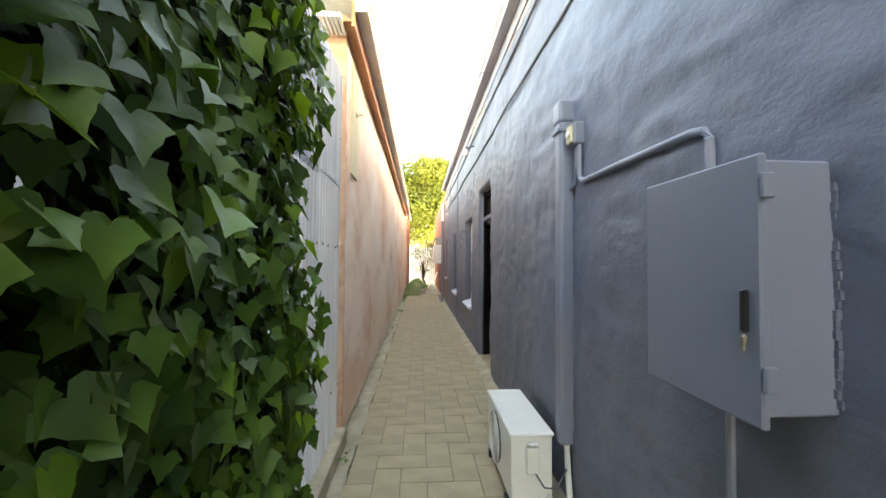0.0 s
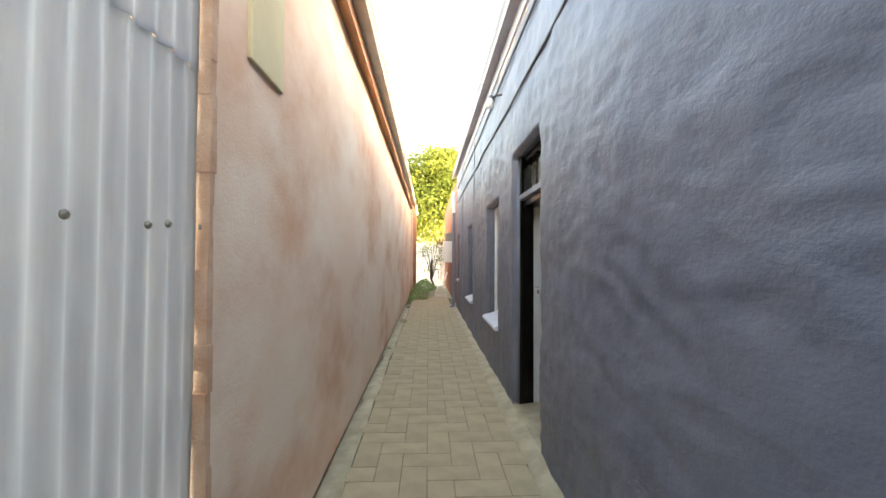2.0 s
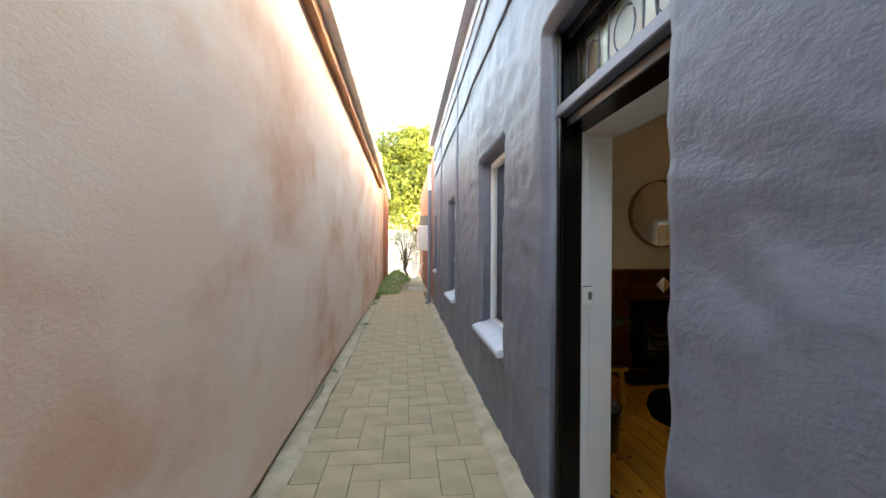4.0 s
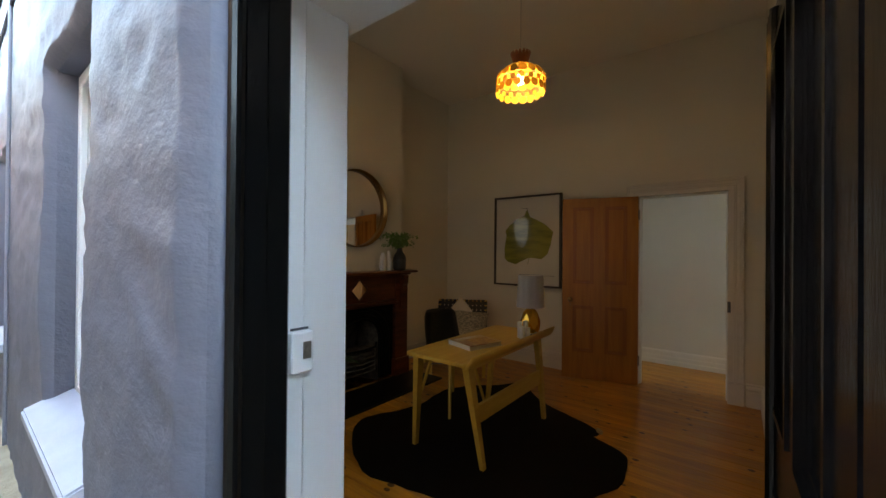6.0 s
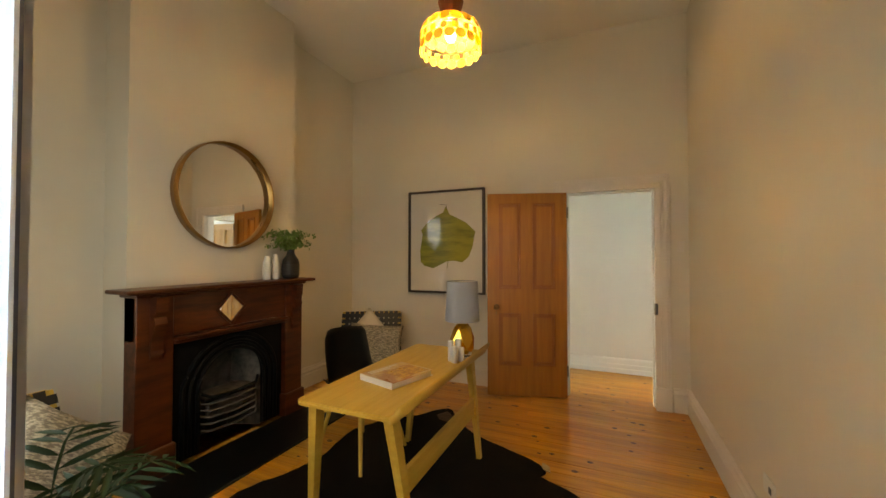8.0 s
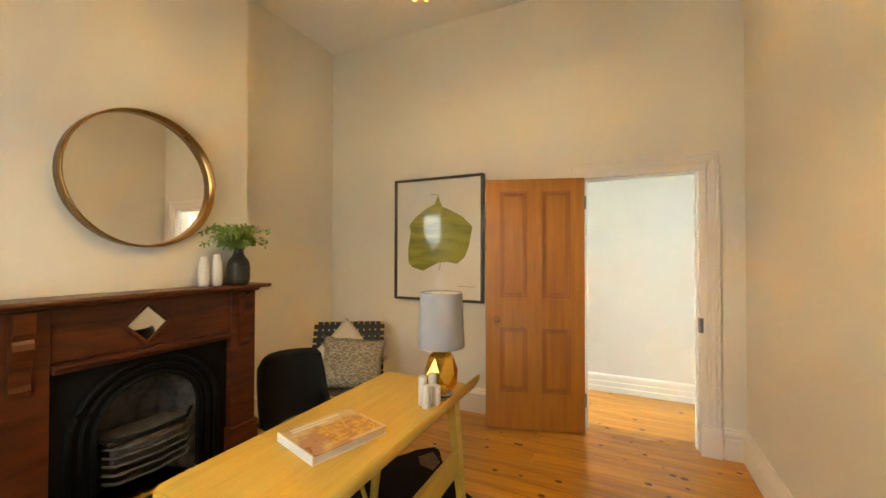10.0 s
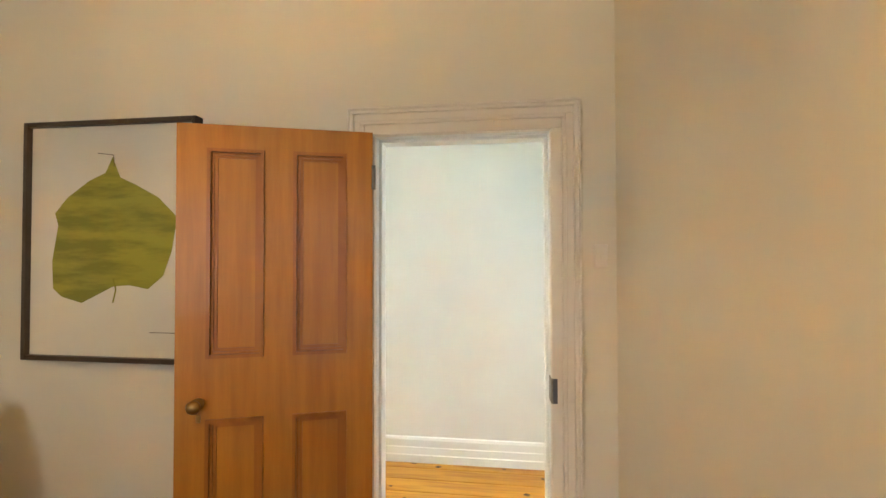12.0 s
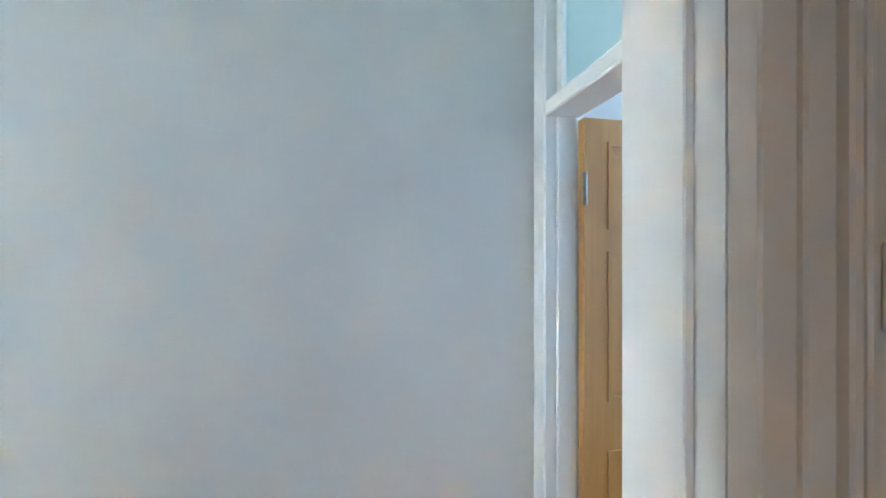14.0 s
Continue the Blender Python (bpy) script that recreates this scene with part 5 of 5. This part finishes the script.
tl = thing("table_lamp", "table lamp with a faceted gold base and grey drum shade", "lamp")
gb = B()
prof = [(0.05, 0.0), (0.088, 0.05), (0.094, 0.11), (0.066, 0.185), (0.035, 0.215)]
rings = []
for i, (r_, z) in enumerate(prof):
    rings.append([gb.verts.new((3.535 + r_ * math.cos(2 * math.pi * (k + 0.5 * (i % 2)) / 7), 6.455 + 0.85 * r_ * math.sin(2 * math.pi * (k + 0.5 * (i % 2)) / 7), TZ + z)) for k in range(7)])
for i, (s, t) in enumerate(zip(rings, rings[1:])):
    for k in range(7):
        if i % 2:
            gb.faces.new((s[k], s[(k + 1) % 7], t[(k + 1) % 7]))
            gb.faces.new((s[k], t[(k + 1) % 7], t[k]))
        else:
            gb.faces.new((s[k], s[(k + 1) % 7], t[k]))
            gb.faces.new((s[(k + 1) % 7], t[(k + 1) % 7], t[k]))
gb.faces.new(rings[0][::-1])
gb.faces.new(rings[-1])
part("base", gb, M_GOLD, tl, "faceted polished gold base")
part("neck", tube(B(), [(3.535, 6.455, TZ + 0.21), (3.535, 6.455, TZ + 0.30)], 0.010, 10), M_BRASS, tl)
part("shade", lathe(B(), [(0.112, 0), (0.113, 0.005), (0.101, 0.255), (0.100, 0.26), (0.098, 0.255), (0.109, 0.005)], (3.535, 6.455, TZ + 0.228), 48, cap=False), M_SHADE, tl, "grey fabric drum shade", True)
part("shade_lining", lathe(B(), [(0.1085, 0.004), (0.0975, 0.254)], (3.535, 6.455, TZ + 0.228), 48, cap=False), M_SHADE_IN, tl, "", True)
part("bulb", lathe(B(), [(0.012, 0.0), (0.028, 0.03), (0.03, 0.05), (0.018, 0.075)], (3.535, 6.455, TZ + 0.30), 14), M_WHITECER, tl, "", True)
for x, y, h in ((3.385, 6.475, 0.125), (3.425, 6.445, 0.13), (3.355, 6.44, 0.10), (3.405, 6.415, 0.085)):
    cn = thing("candle", "white pillar candle standing on the desk", "candle", group="candles on the desk")
    part("wax", lathe(B(), [(0.018, 0), (0.019, 0.003), (0.019, h - 0.004), (0.016, h), (0.004, h - 0.003)], (x, y, TZ), 18), M_WHITECER, cn, "", True)
    part("band", lathe(B(), [(0.0196, 0.45 * h), (0.0198, 0.5 * h)], (x, y, TZ), 18, cap=False), M_PLASTIC, cn)
bl = thing("bowl", "small black and white patterned bowl on the desk", "bowl")
part("bowl", lathe(B(), [(0.018, 0), (0.032, 0.012), (0.040, 0.035), (0.037, 0.035), (0.028, 0.014), (0.010, 0.006)], (3.475, 6.41, TZ), 22), M_WHITECER, bl, "", True)
part("stripe", lathe(B(), [(0.0362, 0.020), (0.0388, 0.028)], (3.475, 6.41, TZ), 22, cap=False), M_BLACKCER, bl)


# ---------------------------------------------------------------- study: seats
def shell_chair():
    c = thing("shell_chair", "black moulded shell chair with wooden dowel legs at the desk", "chair")
    bm = B()
    # the shell's middle line, from the front of the seat up to the top of the back
    line = [(-0.22, 0.435), (-0.20, 0.455), (-0.10, 0.45), (0.05, 0.44), (0.14, 0.455), (0.19, 0.51), (0.215, 0.60), (0.235, 0.70), (0.25, 0.78), (0.262, 0.815)]
    wid = [0.18, 0.20, 0.215, 0.22, 0.22, 0.215, 0.21, 0.205, 0.195, 0.165]
    rows = []
    for (y, z), w in zip(line, wid):
        rows.append([bm.verts.new((w * u, y - (0.10 * u * u if z > 0.5 else 0.0), z + (0.075 * u ** 4 if z < 0.5 else 0.0))) for u in [k / 6 - 1 for k in range(13)]])
    for a, b in zip(rows, rows[1:]):
        for k in range(12):
            bm.faces.new((a[k], a[k + 1], b[k + 1], b[k]))
    bmesh.ops.solidify(bm, geom=bm.faces[:], thickness=0.012)
    part("shell", bm, M_LEATHER, c, smooth=True)
    part("seat_pad", prism(B(), [(0.18 * math.cos(a * math.pi / 12), 0.18 * math.sin(a * math.pi / 12) - 0.04) for a in range(24)], 0.458, 0.485), M_LEATHER, c, smooth=False)
    for sx_ in (-1, 1):
        for sy_ in (-1, 1):
            part("leg", tube(B(), [(0.13 * sx_, 0.11 * sy_, 0.44), (0.225 * sx_, 0.20 * sy_, 0.0)], 0.017, 10, 0.011), M_OAK, c)
    part("brace", tube(B(), [(-0.15, -0.12, 0.36), (0.15, 0.12, 0.36)], 0.005, 6), M_CABLE, c)
    part("brace", tube(B(), [(0.15, -0.12, 0.36), (-0.15, 0.12, 0.36)], 0.005, 6), M_CABLE, c)
    return c


sc = shell_chair()
sc.matrix_world = pose(3.36, 7.12, FZ + 0.009, 0, 0, -8)


def cushion(name, w, h, t, material, label, m):
    c = thing(name, label, "cushion", m)
    bm = B()
    n = 14
    grid = {}
    for side in (1, -1):
        for i in range(n + 1):
            for j in range(n + 1):
                u, v = 2 * i / n - 1, 2 * j / n - 1
                k = max(0, (1 - u ** 4) * (1 - v ** 4)) ** 0.5
                px = u * w / 2 * (1 - 0.07 * (1 - v * v))
                pz = v * h / 2 * (1 - 0.07 * (1 - u * u))
                if k < 1e-6 and side == -1:
                    grid[side, i, j] = grid[1, i, j]
                else:
                    grid[side, i, j] = bm.verts.new((px, side * t / 2 * k + 0.004 * noise.noise((u * 3, v * 3, side)), pz))
    for side in (1, -1):
        for i in range(n):
            for j in range(n):
                bm.faces.new([grid[side, a, b] for a, b in ((i, j), (i + 1, j), (i + 1, j + 1), (i, j + 1))])
    part("cover", bm, material, c, smooth=True)
    return c


def strap_chair(m):
    """A low easy chair of timber rails with woven black leather straps; faces -y."""
    c = thing("easy_chair", "timber easy chair with woven black leather straps", "armchair", m, "strap easy chairs")
    for sx_ in (-0.29, 0.29):
        part("back_post", bar(B(), (sx_, 0.30, 0.74), (sx_, 0.06, 0.22), 0.032, 0.032, up=(1, 0, 0)), M_OAK, c)
        part("side_rail", bar(B(), (sx_, 0.14, 0.20), (sx_, -0.48, 0.34), 0.032, 0.04, up=(1, 0, 0)), M_OAK, c)
        part("leg", bar(B(), (sx_, -0.40, 0.32), (sx_, -0.44, 0.0), 0.034, 0.034, up=(1, 0, 0)), M_OAK, c)
        part("leg", bar(B(), (sx_, 0.16, 0.44), (sx_, 0.26, 0.0), 0.034, 0.034, up=(1, 0, 0)), M_OAK, c)
    part("back_rail", bar(B(), (-0.29, 0.296, 0.73), (0.29, 0.296, 0.73), 0.03, 0.03), M_OAK, c)
    part("back_rail", bar(B(), (-0.29, 0.08, 0.25), (0.29, 0.08, 0.25), 0.03, 0.03), M_OAK, c)
    part("seat_rail", bar(B(), (-0.29, -0.46, 0.335), (0.29, -0.46, 0.335), 0.03, 0.03), M_OAK, c)
    for k in range(11):
        x = -0.255 + 0.051 * k
        part("strap", bar(B(), (x, 0.277, 0.75), (x, 0.055, 0.24), 0.040, 0.004, up=(0, 1, 0)), M_LEATHER, c)
        part("strap", bar(B(), (x, 0.10, 0.225), (x, -0.48, 0.36), 0.040, 0.004, up=(0, 0, 1)), M_LEATHER, c)
    for k in range(9):
        f = (k + 0.5) / 9
        part("strap", bx(-0.31, 0.31, -0.002, 0.002, -0.021, 0.021), M_LEATHER, c).matrix_local = pose(0, 0.272 - 0.222 * f, 0.735 - 0.48 * f, -24, 0, 0)
    return c


C1 = pose(4.40, 7.755, FZ, 0, 0, -60)
strap_chair(C1)
cushion("cushion", 0.52, 0.50, 0.13, M_CREAMCLOTH, "plain cream cushion on the strap chair", C1 @ pose(0.0, 0.15, 0.45, -25, 45, 0))
cushion("cushion", 0.54, 0.44, 0.13, M_WEAVE, "oatmeal knitted cushion leaning on the strap chair", C1 @ pose(0.05, 0.05, 0.44, -27, 5, 0))
C2 = pose(1.76, 7.56, FZ, 0, 0, 2)
strap_chair(C2)
cushion("cushion", 0.48, 0.44, 0.14, M_WEAVE, "oatmeal woven cushion on the strap chair beside the fireplace", C2 @ pose(0.20, -0.02, 0.50, -28, 40, 0))

# ---------------------------------------------------------------- study: palm, rug, pendant
pl = thing("potted_palm", "dark green potted palm beside the window", "plant")
part("pot", lathe(B(), [(0.10, 0), (0.14, 0.02), (0.16, 0.28), (0.165, 0.30), (0.15, 0.30), (0.14, 0.26)], (1.50, 6.52, FZ), 26), M_BLACKCER, pl, "", True)
part("soil", prism(B(), [(1.50 + 0.142 * math.cos(a * 0.5236), 6.52 + 0.142 * math.sin(a * 0.5236)) for a in range(12)], FZ + 0.24, FZ + 0.27), M_BARK, pl)
pr = random.Random(31)
lf = []
for k in range(6):
    a = -0.9 + 0.42 * k + pr.uniform(-0.2, 0.2)
    reach, hgt = pr.uniform(0.14, 0.26), pr.uniform(0.58, 0.88)
    pts = [Vector((1.50 + reach * t * t * math.cos(a), 6.52 + reach * t * t * math.sin(a), FZ + 0.27 + hgt * math.sin(t * 1.75))) for t in [j / 9 for j in range(10)]]
    pts = [Vector((max(p.x, 1.37), min(p.y, 8.38), p.z)) for p in pts]
    part("frond_stem", tube(B(), [tuple(p) for p in pts], 0.006, 6, 0.002), M_PALM, pl)
    for j in range(3, 10):
        d = (pts[j] - pts[j - 1]).normalized()
        s = d.cross(Vector((0, 0, 1))).normalized()
        for sd in (-1, 1):
            for h in (0, 0.5):
                q = pts[j - 1].lerp(pts[j], h)
                way = (s * sd + d * 0.55 + Vector((0, 0, -0.1))).normalized()
                nrm = way.cross(d).normalized() * (1 if sd > 0 else -1)
                yv = nrm.to_track_quat("Z", "Y").to_matrix() @ Vector((0, 1, 0))
                ang = math.atan2(yv.cross(way).dot(nrm), yv.dot(way))
                lf.append((tuple(q), tuple(nrm), ang, 0.13 * (1 - 0.04 * j)))
NARROW = [(0.0, 0.0), (0.06, 0.25), (0.065, 0.6), (0.0, 1.0), (-0.065, 0.6), (-0.06, 0.25)]
leaf_cloud("frond_leaves", lf, NARROW, M_PALM, pl, "", 0.4)

rg = thing("cowhide_rug", "black cowhide rug with an irregular wavy outline", "rug")
HID = [(2.20, 6.95), (2.42, 7.32), (2.66, 7.50), (2.90, 7.42), (3.20, 7.33), (3.55, 7.38), (3.82, 7.28), (4.05, 7.05), (4.28, 6.86), (4.12, 6.72), (3.93, 6.52), (3.80, 6.25), (3.72, 6.05), (3.62, 5.93), (3.54, 5.95), (3.42, 5.72), (3.25, 5.66), (3.00, 5.66), (2.72, 5.78), (2.45, 5.98), (2.32, 6.25), (2.24, 6.60)]
sm = []
for i in range(len(HID)):
    a, b, c_, d_ = (Vector((*HID[(i + k) % len(HID)], 0)) for k in (-1, 0, 1, 2))
    for t in (0, 0.25, 0.5, 0.75):
        p = 0.5 * ((2 * b) + (c_ - a) * t + (2 * a - 5 * b + 4 * c_ - d_) * t * t + (3 * b - a - 3 * c_ + d_) * t ** 3)
        w = 0.018 * noise.noise((p.x * 9, p.y * 9, 1)) + 0.008 * noise.noise((p.x * 30, p.y * 30, 1))
        sm.append((p.x + w, p.y + w))
part("hide", prism(B(), sm, FZ + 0.001, FZ + 0.009), M_HIDE, rg)
part("pale_tip", prism(B(), [(3.60, 5.905), (3.66, 5.915), (3.70, 5.965), (3.655, 5.965), (3.62, 5.95)], FZ + 0.009, FZ + 0.014), M_HIDE_EDGE, rg, "pale tip of the hide")
part("brown_patch", prism(B(), [(4.02, 6.74), (4.12, 6.74), (4.22, 6.84), (4.12, 6.90), (4.04, 6.84)], FZ + 0.009, FZ + 0.0105), mat("brown_hide", (0.10, 0.05, 0.025), (0.05, 0.025, 0.013), 0.8, scale=20, bump=0.6, fine=200), rg)

pd = thing("pendant_lamp", "amber capiz shell pendant lamp, lit", "pendant lamp")
PX_, PY_, PZ_ = 3.305, 6.445, 2.60
part("cord", tube(B(), [(PX_, PY_, PZ_ + 0.26), (PX_, PY_, CEIL)], 0.0016, 6), M_CABLE, pd)
part("ceiling_rose", lathe(B(), [(0.05, -0.02), (0.055, 0.0)], (PX_, PY_, CEIL), 20), M_PLASTIC, pd)
crown = B()
for k in range(16):
    a = 2 * math.pi * k / 16
    m = pose(PX_, PY_, PZ_ + 0.255, 0, 0, math.degrees(a)) @ pose(0.060, 0, 0.045, 0, 16, 0)
    box(crown, -0.003, 0.003, -0.013, 0.013, -0.055, 0.045, bevel=0.002, m=m)
    box(crown, -0.003, 0.003, -0.009, 0.009, 0.045, 0.057, m=m)
part("crown", crown, M_CROWN, pd, "dark amber fluted cap")
disc = bpy.data.meshes.new("shell")
db = prism(B(), [(math.cos(a * math.pi / 8), math.sin(a * math.pi / 8)) for a in range(16)], -0.02, 0.02)
db.to_mesh(disc)
db.free()
disc.materials.append(M_SHELL)
for tier, (r_, z, n, s, tilt) in enumerate(((0.186, 0.065, 18, 0.031, 88), (0.188, 0.108, 18, 0.020, 90), (0.180, 0.168, 17, 0.032, 68), (0.162, 0.198, 18, 0.013, 55), (0.138, 0.215, 14, 0.031, 38), (0.080, 0.238, 9, 0.032, 18))):
    for k in range(n):
        a = 2 * math.pi * (k + 0.5 * (tier % 2)) / n
        ob = new("shell", disc)
        ob.parent = pd
        ob.matrix_world = pose(PX_, PY_, PZ_ + z, 0, 0, math.degrees(a)) @ pose(r_, 0, 0, 0, tilt, 0) @ Matrix.Diagonal((s, s, s, 1))
for z, r_ in ((0.09, 0.188), (0.126, 0.189), (0.144, 0.187), (0.25, 0.060)):
    part("wire_ring", tube(B(), [(PX_ + r_ * math.cos(a * math.pi / 18), PY_ + r_ * math.sin(a * math.pi / 18), PZ_ + z) for a in range(37)], 0.0022, 5), M_BRASS, pd)
part("socket", lathe(B(), [(0.018, 0), (0.02, 0.05), (0.012, 0.07)], (PX_, PY_, PZ_ + 0.185), 14), M_BRASS, pd)
part("bulb", lathe(B(), [(0.004, 0.0), (0.02, 0.006), (0.029, 0.025), (0.028, 0.04), (0.016, 0.065), (0.014, 0.075)], (PX_, PY_, PZ_ + 0.112), 18), M_BULB, pd, "glowing bulb", True)

# ---------------------------------------------------------------- hall end
hf = thing("door_3_frame", "white painted door frame with a frosted fanlight", "door frame", kind="structure")
for q in ((5.94, 6.028, 4.785, 4.915, FZ, 2.60), (5.165, 5.26, 4.785, 4.915, FZ, 2.66), (5.26, 5.94, 4.785, 4.915, 1.985, 2.04), (5.26, 5.94, 4.785, 4.915, 2.60, 2.66)):
    part("frame_bar", bx(*q, bevel=0.006), M_WHITE, hf)
part("bead", bx(5.925, 5.941, 4.80, 4.87, FZ, 1.985, bevel=0.003), M_WHITE, hf)
for q in ((5.90, 5.94, 2.04, 2.60), (5.26, 5.30, 2.04, 2.60), (5.30, 5.90, 2.04, 2.07), (5.30, 5.90, 2.57, 2.60)):
    part("sash_bar", bx(q[0], q[1], 4.83, 4.87, q[2], q[3], bevel=0.003), M_WHITE, hf)
fg = part("fanlight_pane", bx(5.30, 5.90, 4.848, 4.853, 2.07, 2.57), M_FROST, hf)
fg.visible_shadow = False
d3 = panel_door("door_3", 0.70, 1.90, 0.038, wood("honey_pine_door", (0.55, 0.30, 0.09), (0.46, 0.23, 0.06), 0.35, (9, 9, 0.7), 0.3), [(0.09, 0.31, 0.20, 0.75), (0.39, 0.61, 0.20, 0.75), (0.09, 0.31, 0.92, 1.44), (0.39, 0.61, 0.92, 1.44), (0.09, 0.31, 1.52, 1.82), (0.39, 0.61, 1.52, 1.82)],
                pose(5.885, 4.795, FZ + 0.012, 0, 0, -90), "honey pine panelled door standing open at the hall end")
d3["kind"] = "structure"
part("hinge", tube(B(), [(0.0, -0.004, 1.60), (0.0, -0.004, 1.71)], 0.009, 8), M_STEEL, d3)

# ---------------------------------------------------------------- pieces: floorboards, bricks, pavers
fb = tagged(new("floor"), "polished old pine floorboards with dark knots", "floor", "", "structure")
BW, gapw = 0.128, 0.003
kn = random.Random(77)
x = 1.335
knots = B()
while x < 6.03:
    for (ya, yb) in ((4.93, 6.2 + 1.3 * kn.random()), (None, 8.42 if x < 5.16 else 9.9)):
        if ya is None:
            ya = prev
        prev = yb
        hi = min(x + BW, 6.03)
        bm = bx(-(hi - x) / 2 + gapw / 2, (hi - x) / 2 - gapw / 2, -(yb - ya) / 2 + 0.0015, (yb - ya) / 2 - 0.0015, -0.02, 0, bevel=0.002)
        o = part("floorboard", bm, M_FLOOR, fb)
        o.location = ((x + hi) / 2, (ya + yb) / 2, FZ)
        for k in range(int((yb - ya) * 2.4)):
            kx, ky, kr = x + kn.uniform(0.02, BW - 0.02), kn.uniform(ya + 0.05, yb - 0.05), kn.uniform(0.006, 0.018)
            prism(knots, [(kx + kr * math.cos(a * 0.7854), ky + 1.4 * kr * math.sin(a * 0.7854)) for a in range(8)], FZ - 0.001, FZ + 0.0006)
    x += BW
part("knots", knots, M_KNOT, fb)["kind"] = "stuff"
structure("floor_back_room", bx(4.4, 6.03, 1.9, 4.929, FZ - 0.03, FZ), M_FLOOR, "polished pine floor of the room past the hall", "floor")

BL, BH = 0.23, 0.076
bmesh_brick = bx(-0.005, 0.007, -BL / 2 + 0.005, BL / 2 - 0.005, -BH / 2 + 0.005, BH / 2 - 0.005, bevel=0.003)
brick = bpy.data.meshes.new("brick")
bmesh_brick.to_mesh(brick)
bmesh_brick.free()
brick.materials.append(M_BRICK)
bcount = 0
for row in range(34):
    for k in range(8):
        o = new("brick", brick)
        o.parent = bw
        o.location = (-0.592 + random.uniform(-0.002, 0.002), 17.76 + BL * k + (BL / 2 if row % 2 else 0), 0.04 + BH * row)
rest = B()
for row in range(48):
    for k in range(8 if row < 34 else 0, 18):
        y, z = 17.76 + BL * k + (BL / 2 if row % 2 else 0), 0.04 + BH * row
        box(rest, -0.597, -0.585, y - BL / 2 + 0.005, y + BL / 2 - 0.005, z - BH / 2 + 0.005, z + BH / 2 - 0.005)
part("brick_courses", rest, M_BRICK, bw)["kind"] = "stuff"

pv = tagged(new("pavement"), "buff concrete pavers laid in a herringbone path", "paving", "", "structure")
W = 0.184
X0, Y0 = 0.207, 6.735                 # a corner of the herringbone
XA, XB, YA, YB = -0.545, 0.775, -2.0, 17.0
cells = []
for i in range(-6, 6):
    for j in range(-50, 60):
        k = (i + j) % 4
        xa, ya = X0 + i * W, Y0 + j * W
        if k == 0:
            cells.append((xa, xa + 2 * W, ya, ya + W))
        elif k == 2:
            cells.append((xa, xa + W, ya, ya + 2 * W))
cells = [(max(a, XA), min(b, XB), max(c, YA), min(d, YB)) for a, b, c, d in cells]
cells = [c for c in cells if c[1] - c[0] > 0.03 and c[3] - c[2] > 0.03]
cells.sort(key=lambda c: abs(c[2] - 4.5))
made, far = {}, B()
pr2 = random.Random(9)
for idx, (a, b, c, d) in enumerate(cells):
    w, h = round(b - a, 3), round(d - c, 3)
    if idx < 300:
        if (w, h) not in made:
            me = bpy.data.meshes.new("paver")
            q = bx(-w / 2 + 0.002, w / 2 - 0.002, -h / 2 + 0.002, h / 2 - 0.002, -0.04, 0, bevel=0.0025)
            q.to_mesh(me)
            q.free()
            me.materials.append(M_PAVER)
            made[w, h] = me
        o = new("paver", made[w, h])
        o.parent = pv
        o.matrix_basis = pose((a + b) / 2, (c + d) / 2, pr2.uniform(-0.0015, 0.0015), pr2.uniform(-0.25, 0.25), pr2.uniform(-0.25, 0.25), pr2.uniform(-0.3, 0.3))
    else:
        z = pr2.uniform(-0.0015, 0.0015)
        box(far, a + 0.003, b - 0.003, c + 0.003, d - 0.003, -0.04, z)
part("pavers", far, M_PAVER, pv)["kind"] = "stuff"
